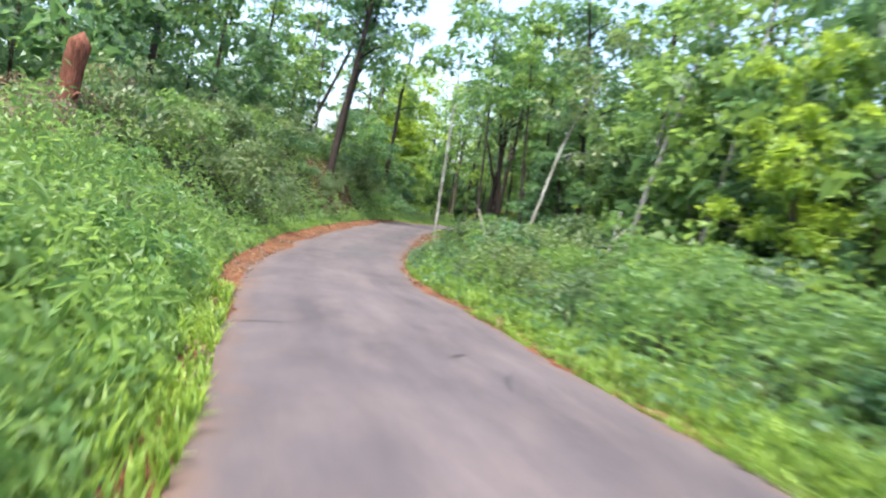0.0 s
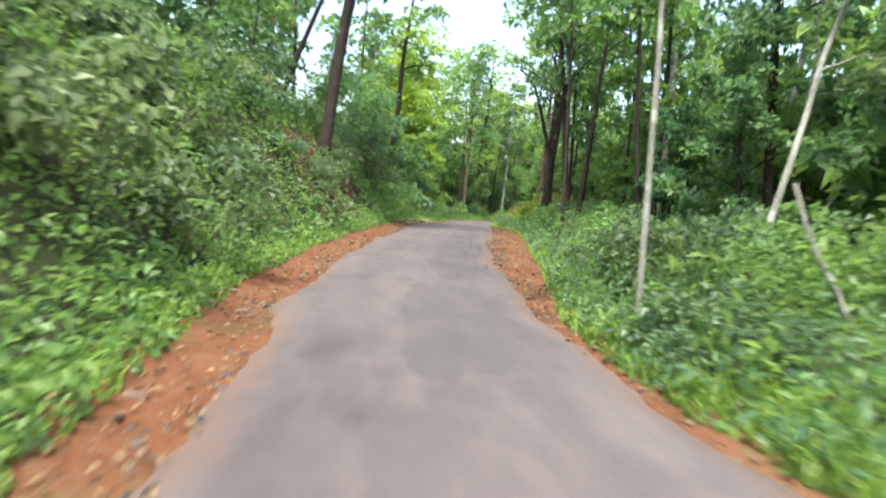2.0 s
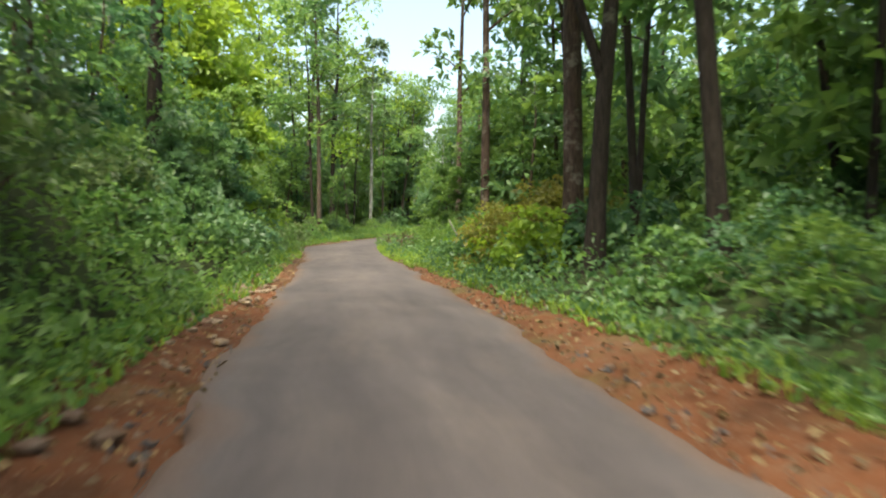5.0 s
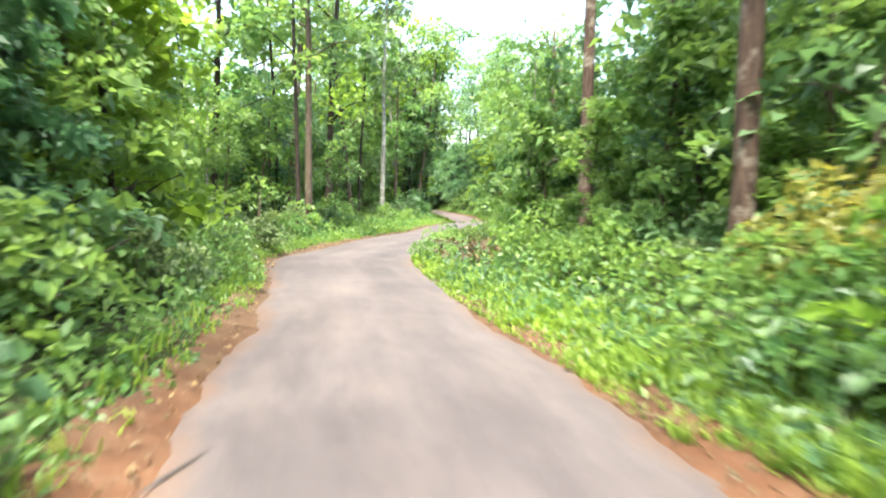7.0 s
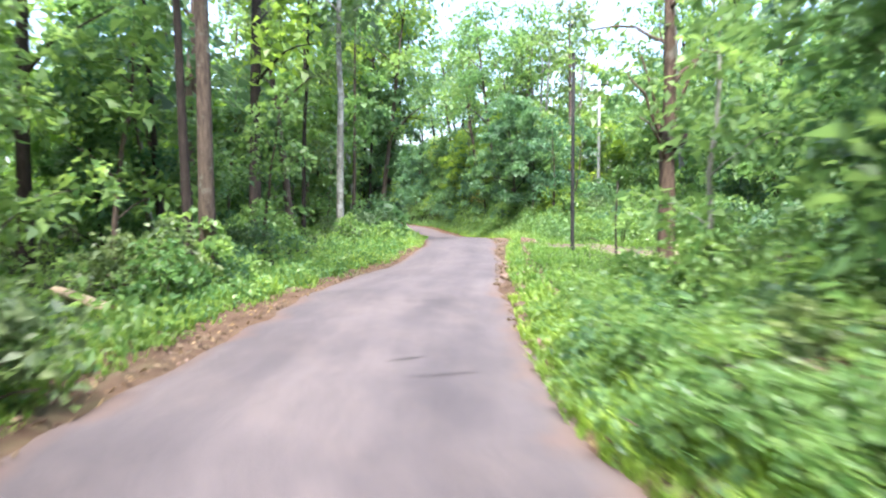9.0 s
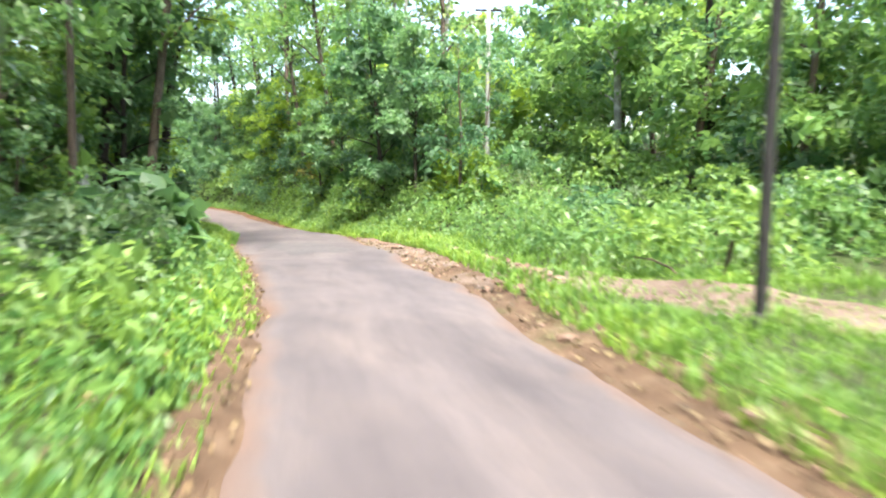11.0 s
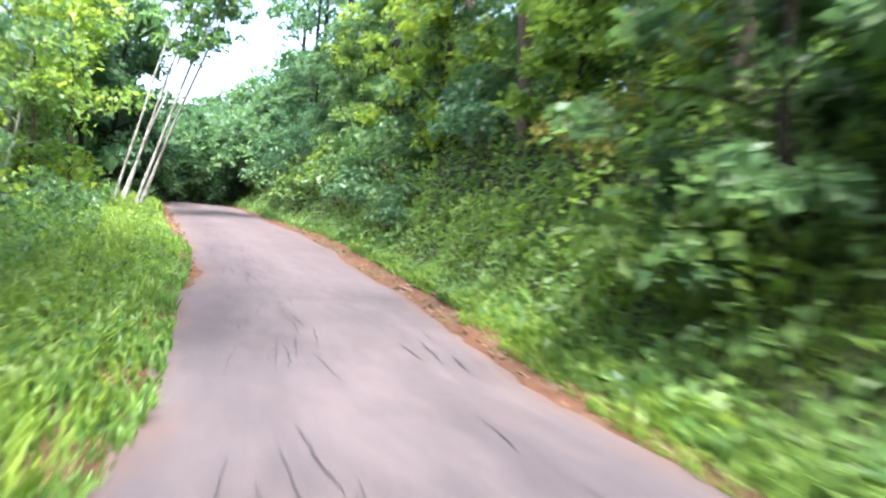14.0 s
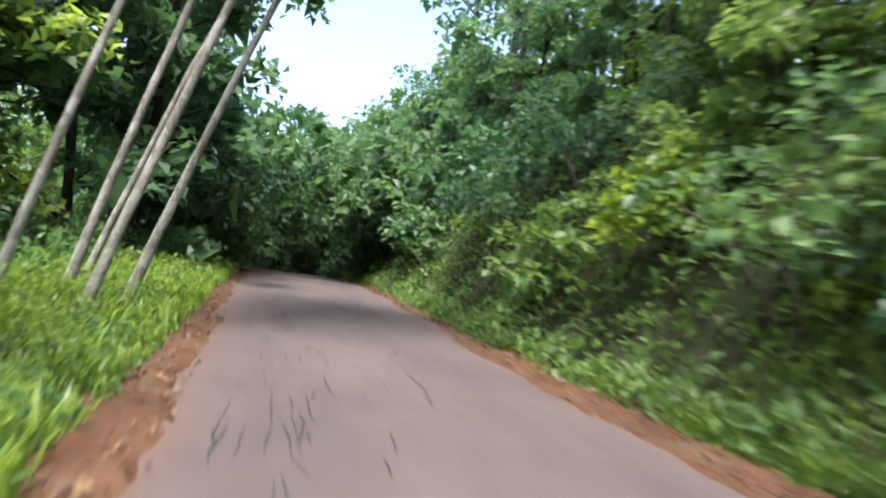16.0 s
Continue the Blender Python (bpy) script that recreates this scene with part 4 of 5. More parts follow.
def weeds(name, count, s0, s1, d0, d1, side, tall, size, mat, label, seed, slim=0.27):
    """Low weeds in irregular humps."""
    r = np.random.default_rng(seed)
    s, d = r.uniform(s0, s1, count), d0 + (d1 - d0) * r.uniform(0, 1, count) ** 1.3
    l = outside(s, d, side)
    bare = (side < 0) & (34.0 < s) & (s < 40.5) & (0.5 < d) & (d < 2.3) & (r.uniform(0, 1, count) < 0.35)
    keep = ~is_field(s, l) & ~bare
    s, l, d = s[keep], l[keep], d[keep]
    x, y, _ = place(s, l)
    hump = np.clip(0.55 + 0.6 * ripple(x, y, 0.55, seed) + 0.5 * ripple(x, y, 2.0, seed + 1), 0.10, 1.6) * np.clip(0.5 + d / 1.2, 0, 1)
    return stuff_mesh(name, s, l, d, 0.0, tall * hump, size, mat, label, seed + 100, slim)


weeds("undergrowth", 32000, -6, 48, -0.1, 6.0, -1, 0.9, 0.115, LEAF, "low green weeds covering the bank", 1)
weeds("undergrowth", 9000, -4, 14, -0.1, 3.5, -1, 1.1, 0.09, LEAF, "lush green weeds at the foot of the bank", 9)
weeds("undergrowth", 9000, 0, 16, 0.0, 3.4, -1, 1.3, 0.20, LEAF, "long-bladed bright green weeds on the foot of the bank", 19, 0.10)
weeds("undergrowth", 6000, 4, 26, 0.3, 5.0, 1, 1.15, 0.19, LEAF, "long-bladed green weeds beside the lane", 20, 0.11)
weeds("undergrowth", 16000, -4, 170, -0.15, 0.7, -1, 0.34, 0.09, LEAF, "small weeds creeping over the bare earth", 12)
weeds("undergrowth", 16000, -4, 170, -0.15, 0.7, 1, 0.34, 0.09, LEAF, "small weeds creeping over the bare earth", 13)
weeds("undergrowth", 9000, 76, 100, -0.1, 2.0, -1, 0.45, 0.10, LEAF, "leafy weeds at the edge of the forest", 18)
weeds("undergrowth", 20000, 93, 121, 1.2, 15.0, 1, 1.2, 0.19, LEAF, "tall green weeds behind the track", 14)
# dark leaf colour for the shade at the lane's end
weeds("undergrowth", 5000, 165, 205, -0.2, 6.0, 1, 1.0, 0.2, LEAF_DEEP_SHADE, "deep green weeds, coloured dark for shade, at the end of the lane", 15)
weeds("undergrowth", 5000, 165, 205, -0.2, 6.0, -1, 1.0, 0.2, LEAF_DEEP_SHADE, "deep green weeds, coloured dark for shade, at the end of the lane", 16)
weeds("undergrowth", 20000, 6, 66, 0.2, 7.0, -1, 0.9, 0.15, LEAF, "broad green weeds covering the bank", 2)
weeds("undergrowth", 30000, -6, 76, -0.1, 7.0, 1, 0.85, 0.115, LEAF_DEEP_SHADE, "low deep green weeds beside the lane", 3)
weeds("undergrowth", 12000, 0, 76, 0.2, 8.0, 1, 0.8, 0.15, LEAF, "green weeds under the trees", 4)
weeds("undergrowth", 18000, 64, 104, -0.1, 9.0, -1, 0.6, 0.15, LEAF, "green weeds under the trees beside the lane", 5)
weeds("undergrowth", 42000, 102, 172, -0.1, 6.0, 1, 0.9, 0.16, LEAF, "weeds and creepers covering the steep bank", 6)
# sunlit highlights on the bank, given by leaf colour
weeds("undergrowth", 8000, 117, 140, 0.8, 6.0, 1, 1.2, 0.17, LEAF_SUN_YELLOW, "creepers coloured a sunlit yellow-green on the steep bank", 7)
weeds("undergrowth", 22000, 98, 160, 0.15, 3.2, -1, 0.5, 0.10, GRASS, "leafy weeds among the grass of the verge", 17)
weeds("undergrowth", 14000, 100, 172, 1.6, 8.0, -1, 0.9, 0.17, LEAF, "weeds behind the grass verge", 8)


def woods(name, count, s0, s1, d0, d1, side, mat, label, seed, high=13.0, size=0.52, low=0.02):
    """The far part of the forest: clumps of leaves up to the tree tops."""
    r = np.random.default_rng(seed)
    n = count // 45
    s, d = r.uniform(s0, s1, n), r.uniform(d0, d1, n)
    l = outside(s, d, side)
    keep = ~(is_field(s, l) | ((92 < s) & (s < 114) & (2.0 < l) & (l < 12.0) & (side > 0)))
    s, l, n = s[keep], l[keep], int(keep.sum())
    count = n * 45
    x, y, _ = place(s, l)
    g = ground_height(x, y)
    top = np.where((side < 0) & (s > 40) & (s < 104), np.where(s < 66, 4.5, np.minimum(high, 7.5)), high)
    spots = np.stack([x, y, g + r.uniform(low, 1.0, n) * top * r.uniform(0.6, 1.1, n)], 1)
    wide = r.uniform(0.7, 1.6, n) * (size / 0.52) ** 0.5
    v, f = clump_leaves(r, spots, wide, count, size, 0.7, 0.5)
    # outsized inner leaves, added so that the clumps' hearts turn dark
    cv, cf = clump_leaves(r, spots, wide * 0.5, n * 7, size * 2.3, 0.8, 0.5)
    f = np.vstack([f[::2], cf[::2] + len(v)])
    v = np.vstack([v, cv])
    return tagged(new(name, mesh_of(name, v, f, mat)), label, "woods", kind="stuff")


for side, a in ((-1, 11), (1, 21)):
    woods("far_woods", 24000, 10, 165, 14, 40, side, LEAF, "green leaf canopy of the forest behind", a)
    woods("far_woods", 18000, 160, 220, 2.5, 30, side, LEAF_DEEP_SHADE, "low deep green woods, coloured dark for shade, at the end of the lane", a + 4, 7.5)
    woods("far_woods", 22000, 10, 165, 12, 40, side, LEAF_DEEP_SHADE, "deep green leaf canopy of the forest behind", a + 1)
    woods("far_woods", 12000, 20, 165, 14, 34, side, LEAF_SUN_YELLOW, "canopy of the forest behind, coloured a sunlit yellow-green", a + 2)

# thickets between the nearer trees: side, stations, distances from the earth strip, height
for k, (side, s0, s1, d0, d1, high, count, mat) in enumerate((
        (1, 4, 48, 6.5, 14, 7.5, 26000, LEAF), (1, 6, 48, 7.0, 14, 8.0, 20000, LEAF_DEEP_SHADE), (1, 46, 74, 4.5, 13, 7.0, 18000, LEAF), (1, 46, 74, 5.5, 13, 7.0, 10000, LEAF_DEEP_SHADE),
        (-1, 18, 46, 4.5, 12, 7.0, 16000, LEAF_DEEP_SHADE), (-1, 64, 104, 6.5, 15, 5.5, 14000, LEAF), (-1, 66, 104, 7.0, 15, 7.0, 10000, LEAF_SUN_YELLOW),
        (1, 74, 120, 9.5, 18, 8.0, 34000, LEAF), (1, 74, 122, 11.0, 20, 9.0, 20000, LEAF_DEEP_SHADE), (1, 106, 165, 3.6, 12, 6.0, 26000, LEAF), (1, 112, 165, 3.2, 10, 5.0, 12000, LEAF_SUN_YELLOW),
        (-1, 104, 168, 6.0, 14, 7.0, 22000, LEAF), (-1, 108, 168, 8.0, 15, 7.0, 10000, LEAF_SUN_YELLOW))):
    woods("thicket", count, s0, s1, d0, d1, side, mat, "dense leafy thicket between the forest trees", 51 + k, high, 0.30, 0.0)
# boughs that close over the end of the lane, in leaves darkened to give its shade
for k, side in enumerate((-1, 1)):
    woods("leafy_boughs", 22000, 157, 192, -2.2, 5.0, side, LEAF_DEEP_SHADE, "deep green boughs, coloured dark for shade, closing over the lane", 71 + k, 6.0, 0.34, 0.50)
    woods("thicket", 9000, 154, 190, 0.3, 4.0, side, LEAF_DEEP_SHADE, "deep green thicket, coloured dark for shade, beside the end of the lane", 76 + k, 4.0, 0.30, 0.0)


def grass(name, count, s0, s1, d0, d1, side, tall, label, seed, inside=None):
    """Bent blades of grass."""
    r = np.random.default_rng(seed)
    s, d = r.uniform(s0, s1, count), d0 + (d1 - d0) * r.uniform(0, 1, count) ** 1.2
    l = outside(s, d, side)
    x, y, _ = place(s, l)
    z = plant_height(s, l, d) - 0.02
    h = tall * r.uniform(0.5, 1.2, count) * np.clip(0.75 + 0.45 * ripple(x, y, 1.1, seed), 0.25, 1.3)
    a = r.uniform(0, 2 * np.pi, count)
    out = np.stack([np.cos(a), np.sin(a), 0 * a], 1)
    side_way = np.stack([-np.sin(a), np.cos(a), 0 * a], 1) * (0.012 + 0.02 * tall)
    foot = np.stack([x, y, z], 1)
    mid = foot + out * (h * r.uniform(0.05, 0.3, count))[:, None] + np.array([0, 0, 1.0]) * (h * 0.62)[:, None]
    tip = mid + out * (h * r.uniform(0.15, 0.6, count))[:, None] + np.array([0, 0, 1.0]) * (h * r.uniform(0.05, 0.4, count))[:, None]
    v = np.stack([foot - side_way, foot + side_way, mid - side_way * 0.8, mid + side_way * 0.8, tip], 1).reshape(-1, 3)
    i = np.arange(count) * 5
    f = np.stack([np.stack([i, i + 1, i + 3], 1), np.stack([i, i + 3, i + 2], 1), np.stack([i + 2, i + 3, i + 4], 1)], 1).reshape(-1, 3)
    return tagged(new(name, mesh_of(name, v, f, GRASS)), label, "grass", kind="stuff")


grass("grass", 7000, -6, 13, -0.12, 1.2, -1, 0.38, "lush green grass at the foot of the bank", 41)
grass("grass", 6000, -4, 24, -0.12, 1.2, 1, 0.35, "green grass beside the lane", 42)
grass("grass", 7000, 54, 76, -0.12, 1.4, 1, 0.3, "bright green grass beside the lane", 43)
grass("grass", 22000, 73, 100, -0.12, 7.0, 1, 0.24, "short bright green grass of an open strip", 44)
grass("grass", 8000, 64, 100, -0.12, 2.0, -1, 0.25, "green grass at the edge of the forest", 45)
grass("grass", 20000, 98, 160, -0.12, 2.6, -1, 0.34, "rank bright green grass on the verge", 46)
grass("grass", 14000, 98, 140, -0.12, 1.6, 1, 0.38, "bright green grass at the foot of the bank", 47)
grass("grass", 3500, -4, 11, -0.42, 0.3, -1, 0.26, "lush grass hanging over the rim of the tarmac", 50)
grass("grass", 3000, 0, 12, -0.38, 0.3, 1, 0.22, "lush grass hanging over the rim of the tarmac", 51)
grass("grass", 4000, 56, 77, -0.3, 0.4, 1, 0.22, "bright grass creeping over the bare earth", 52)
grass("grass", 4500, 104, 134, -0.36, 0.4, -1, 0.28, "rank grass hanging over the rim of the tarmac", 54)
grass("grass", 2500, 106, 124, -0.34, 0.3, 1, 0.24, "grass hanging over the rim of the tarmac", 55)
grass("grass", 3500, 62, 98, -0.3, 0.4, -1, 0.18, "bright grass creeping over the bare earth", 53)
grass("grass", 9000, -4, 172, -0.15, 0.5, -1, 0.2, "grass tufts along the edge of the lane", 48)
grass("grass", 9000, -4, 172, -0.15, 0.5, 1, 0.2, "grass tufts along the edge of the lane", 49)


def bank_cut(s0, s1, d0, d1, seed):
    """A bare, slumped face of earth in the left bank."""
    s, d = np.meshgrid(np.arange(s0, s1, 0.12), np.linspace(d0, d1, 26), indexing="ij")
    u, v = (s - s0) / (s1 - s0), (d - d0) / (d1 - d0)
    rim = np.minimum(np.minimum(u, 1 - u) * 4.0, np.minimum(v, 1 - v) * 3.0)
    x, y, _ = place(s, outside(s, d, -1))
    h = ground_height(x.ravel(), y.ravel()).reshape(x.shape)
    h = h + np.clip(rim + 0.35 * ripple(x, y, 0.8, seed), -0.4, 1) * 0.28 - 0.10 + 0.10 * ripple(x, y, 0.45, seed + 2) + 0.05 * ripple(x, y, 0.16, seed + 4)
    ob = new("bank_cut", mesh_of("bank_cut", np.stack([x, y, h], -1).reshape(-1, 3), sheet(s.shape), CUT_EARTH, True))
    return tagged(ob, "bare slumped face of dark reddish earth in the bank", "bank", kind="structure")


bank_cut(33.5, 41.0, 0.2, 2.7, 6.0)

# ---------------------------------------------------------------- details of the road
def road_height(s, l):
    """The tarmac's surface."""
    s, l = np.asarray(s, float), np.asarray(l, float)
    x, y, z = place(s, l)
    u = np.clip((l - edge(s, 1)) / (edge(s, 2) - edge(s, 1)), 0, 1)
    return x, y, z + 0.02 + 0.05 * np.sin(np.pi * u) + 0.008 * (ripple(x, y, 0.35, 3) * 0.6 + ripple(x, y, 1.3, 6))


def patch(s0, l0, long, wide, mat, seed, lift=0.008):
    """An irregular flat patch of another surface, its rim pressed into the tarmac."""
    r = np.random.default_rng(seed)
    n, rings = 40, 7
    a = np.linspace(0, 2 * np.pi, n, endpoint=False)
    rim = 1 + sum(r.normal(0, 0.22 / k**0.7) * np.cos(k * a + r.uniform(0, 6)) for k in range(2, 9)) + r.normal(0, 0.025, n)
    q = np.linspace(0.04, 1, rings)[:, None]
    s = s0 + q * rim * np.sin(a) * long / 2
    l = l0 + q * rim * np.cos(a) * wide / 2
    x, y, z = road_height(s, l)
    z = z + lift
    z[-1] -= 0.02
    verts = np.stack([x, y, z], -1).reshape(-1, 3)
    i = np.arange((rings - 1) * n)
    row, col = i // n, i % n
    nxt = (col + 1) % n
    quads = np.stack([row * n + col, row * n + nxt, (row + 1) * n + nxt, (row + 1) * n + col], 1)[:, ::-1]
    return part("patch", mesh_of("patch", verts, quads, mat, True), road)


def crack(s0, l0, length, turn, width, seed, lift=0.010):
    """A crack: a thin crooked strip of broken tarmac; turn is its angle to the road in degrees."""
    r = np.random.default_rng(seed)
    n = max(5, int(length / 0.12))
    t = np.linspace(-0.5, 0.5, n) * length
    w = np.cumsum(r.normal(0, 0.014, n))
    ca, sa = math.cos(radians(turn)), math.sin(radians(turn))
    s, l = s0 + t * ca - w * sa, l0 + t * sa + w * ca
    half = width * np.interp(t, [t[0], 0, t[-1]], [0.15, 1, 0.1]) * r.uniform(0.5, 1.4, n)
    x0, y0, z0 = road_height(s + sa * half, l - ca * half)
    x1, y1, z1 = road_height(s - sa * half, l + ca * half)
    verts = np.stack([np.stack([x0, y0, z0 + lift], 1), np.stack([x1, y1, z1 + lift], 1)], 1).reshape(-1, 3)
    return part("crack", mesh_of("crack", verts, sheet((n, 2)), CRACK), road)


patch(23.5, 1.0, 8.0, 1.5, PATCH, 1)
patch(32.5, 1.3, 9.0, 1.2, PATCH, 2)
patch(100.6, 0.5, 6.5, 2.2, PATCH, 5)
r8 = np.random.default_rng(8)
for k, (s0, l0, n, turn) in enumerate(((8.3, -0.1, 0.9, 70), (9.0, 0.7, 0.7, 60), (6.4, 2.5, 1.0, 20), (7.4, 2.2, 0.6, 40), (13.0, -0.4, 0.8, 30), (16.5, 2.2, 0.6, 10), (64.8, -0.9, 0.9, 80),
                                       (66.2, -0.4, 1.3, 85), (66.0, -1.4, 0.8, 75), (71.5, 0.9, 0.7, 80), (72.2, 0.6, 0.5, 60), (56.0, -0.8, 0.7, 20), (98.6, -0.6, 1.2, 35), (99.5, -0.7, 1.0, 10),
                                       (103.6, 0.3, 1.5, 80), (103.2, 1.3, 1.0, 70), (102.8, -0.2, 0.9, 55), (101.5, -0.5, 1.4, 25), (97.6, 0.4, 1.1, 5))):
    crack(s0, l0, n, turn, 0.022, 300 + k)
for k in range(80):
    crack(r8.uniform(122, 154), r8.normal(0.5, 0.45), r8.uniform(0.25, 0.8), r8.uniform(-7, 7), r8.uniform(0.006, 0.012), 800 + k)
for k in range(28):
    crack(r8.uniform(27, 39), r8.uniform(0.8, 2.0), r8.uniform(0.5, 1.6), r8.uniform(-14, 4), r8.uniform(0.012, 0.034), 860 + k)
for k, (s0, l0, n, turn) in enumerate(((101.2, -0.5, 0.9, 8), (102.3, -0.3, 0.7, 18), (102.9, -0.1, 0.6, 0), (102.9, 0.4, 0.8, -8), (105.8, 0.3, 0.6, 5), (105.9, 0.7, 0.7, 0), (100.2, -0.6, 0.8, -6), (106.6, 0.1, 0.5, 20))):
    crack(s0, l0, n, turn, 0.05, 340 + k)
for k in range(46):  # ridged, worn tarmac at the right of the lane
    crack(r8.uniform(27, 37), r8.uniform(0.5, 1.9), r8.uniform(0.25, 0.8), r8.uniform(-20, 6), r8.uniform(0.006, 0.014), 400 + k)
for k in range(150):  # lengthwise cracks in the wheel track
    crack(r8.uniform(106, 152), r8.uniform(-0.45, 0.5) + r8.choice([0.35, 1.9], p=[0.75, 0.25]), r8.uniform(0.4, 1.7), r8.uniform(-8, 8), r8.uniform(0.006, 0.012), 500 + k)
for k in range(24):  # broken rim of the tarmac
    s0 = r8.uniform(8, 48)
    crack(s0, float(edge(s0, 1)) + 0.10, r8.uniform(0.3, 0.9), r8.uniform(-10, 10), r8.uniform(0.006, 0.014), 700 + k)

# gravel and the earth track that leaves the lane on the right
gravel = road_strip("gravel_strip", 91, 105, lambda s: edge(s, 2) - 0.06 + 0.3 * (np.abs(s - 98) / 7) ** 6, lambda s: edge(s, 2) + 1.1 * (1 - (np.abs(s - 98) / 7) ** 3) + 0.2, lambda s, u: 0.02 + 0.08 * u, 10, PALE_EARTH, 0.16, 0.03, 21, 0.25, 0.15)
tagged(gravel, "pale stony gravel washed out beside the tarmac", "gravel", kind="structure")


def ground_strip(name, knots, wide, mat, seed):
    """An earth track over the ground through knots of station and way to the right."""
    k = np.array(knots, float)
    t = np.linspace(0, len(k) - 1, 70)
    s, l = np.interp(t, np.arange(len(k)), k[:, 0]), np.interp(t, np.arange(len(k)), k[:, 1])
    sm = np.hanning(11) / np.hanning(11).sum()
    s, l = np.convolve(np.pad(s, 5, "edge"), sm, "valid"), np.convolve(np.pad(l, 5, "edge"), sm, "valid")
    x, y, _ = place(s, l)
    tx, ty = np.gradient(x), np.gradient(y)
    n = np.hypot(tx, ty)
    u = np.linspace(-0.5, 0.5, 12)
    w = wide * (1 + 0.2 * ripple(x, y, 1.2, seed))
    px, py = x[:, None] + (ty / n * w)[:, None] * u, y[:, None] - (tx / n * w)[:, None] * u
    z = ground_height(px.ravel(), py.ravel()).reshape(px.shape) + 0.05 + 0.02 * ripple(px, py, 0.4, seed)
    z[:, [0, -1]] -= 0.12
    return new(name, mesh_of(name, np.stack([px, py, z], -1).reshape(-1, 3), sheet((len(x), 12)), mat, True))


tagged(ground_strip("dirt_track", [(97.0, 2.6), (94.3, 3.2), (91.5, 4.7), (89.1, 6.4), (87.5, 8.4), (85.5, 11), (82, 15)], 2.1, PALE_EARTH, 31), "pale earth track leaving the lane through grass", "track", kind="structure")

# ---------------------------------------------------------------- poles, posts, logs, dead wood
def rod_mesh(name, points, radii, mat, sides=10):
    return tubes_mesh(name, [tube(points, radii, sides)], mat)


pole = new("utility_pole")
tagged(pole, "thin dark metal pole standing in short grass", "pole")
pole.matrix_basis = Matrix.Translation((11.57, 84.9, float(ground_height(11.57, 84.9)[0])))
part("shaft", rod_mesh("shaft", [(0, 0, -0.5), (0, 0, 0.02), (0, 0, 3.2), (0.02, 0, 6.3)], [0.065, 0.065, 0.058, 0.05], POLE_METAL), pole)
part("collar", rod_mesh("collar", [(0, 0, -0.05), (0, 0, 0.16), (0, 0, 0.20)], [0.10, 0.10, 0.07], POLE_METAL), pole)
part("cap", rod_mesh("cap", [(0.02, 0, 6.28), (0.02, 0, 6.34), (0.02, 0, 6.36)], [0.06, 0.06, 0.03], POLE_METAL), pole)

pole = new("utility_pole")
tagged(pole, "grey power pole with a short crossarm among bushes", "pole")
gz = float(ground_height(27.4, 108.2)[0])
pole.matrix_basis = pose(27.4, 108.2, gz, 0, 0, -35)
part("shaft", rod_mesh("shaft", [(0, 0, -0.5), (0, 0, 0.1), (0, 0, 4), (0, 0, 8.3 - gz)], [0.13, 0.13, 0.11, 0.09], POLE_GREY), pole)
arm = bmesh.new()
bmesh.ops.create_cube(arm, size=1.0, matrix=Matrix.Translation((0, 0.11, 8.0 - gz)) @ Matrix.Diagonal((1.3, 0.09, 0.11, 1)))
bmesh.ops.bevel(arm, geom=list(arm.edges), offset=0.012, segments=1, affect="EDGES")
arm_mesh = bpy.data.meshes.new("crossarm")
arm.to_mesh(arm_mesh)
arm.free()
arm_mesh.materials.append(POLE_METAL)
part("crossarm", arm_mesh, pole)
for x in (-0.58, 0.0, 0.58):
    part("insulator", rod_mesh("insulator", [(x, 0.11, 8.03 - gz), (x, 0.11, 8.10 - gz), (x, 0.11, 8.16 - gz), (x, 0.11, 8.24 - gz)], [0.02, 0.055, 0.035, 0.05], PORCELAIN, 10), pole)

post = new("post")
tagged(post, "thin dark wooden post in the grass", "post")
post.matrix_basis = Matrix.Translation(ground_at(79.6, 4.4))
part("stake", rod_mesh("stake", [(0, 0, -0.4), (0.01, 0, 0.6), (0.0, 0.02, 1.3), (0.03, 0.0, 2.1)], [0.024, 0.022, 0.02, 0.016], BARK_DARK, 8), post)


def log(s0, l0, s1, l1, radius, mat, label, lift=0.0, name="log", seed=5):
    """A fallen stem that lies on the ground between two places."""
    a, b = ground_at(s0, l0), ground_at(s1, l1)
    r = np.random.default_rng(seed)
    t = np.linspace(0, 1, 7)[:, None]
    pts = np.array(a) + (np.array(b) - np.array(a)) * t
    rise = ground_height(pts[:, 0], pts[:, 1]) - pts[:, 2]
    pts[:, 2] += radius * 0.75 + max(0.0, float(rise.mean())) + lift * t[:, 0]
    pts += r.normal(0, radius * 0.06, pts.shape)
    base = pts[0].copy()
    root = new(name)
    root.matrix_basis = Matrix.Translation(base)
    tagged(root, label, "log")
    v, q, c = tube(pts - base, radius * np.linspace(1, 0.8, 7), 12, 0.05, r)
    part("stem", tubes_mesh("stem", [(v, q, c)], mat), root)
    way = (pts[1] - pts[0]) / np.linalg.norm(pts[1] - pts[0])
    part("cut_face", rod_mesh("cut_face", [-way * 0.012, way * 0.01, way * 0.02], [radius * 0.96, radius * 0.96, radius * 0.5], CUT_WOOD, 12), root, "pale sawn end")
    return root


log(85.2, 7.1, 90.1, 8.3, 0.15, CUT_WOOD, "pale debarked log lying in the grass")
log(75.5, -3.6, 77.0, -5.2, 0.10, CUT_WOOD, "pale fallen log among weeds under the trees", seed=9)


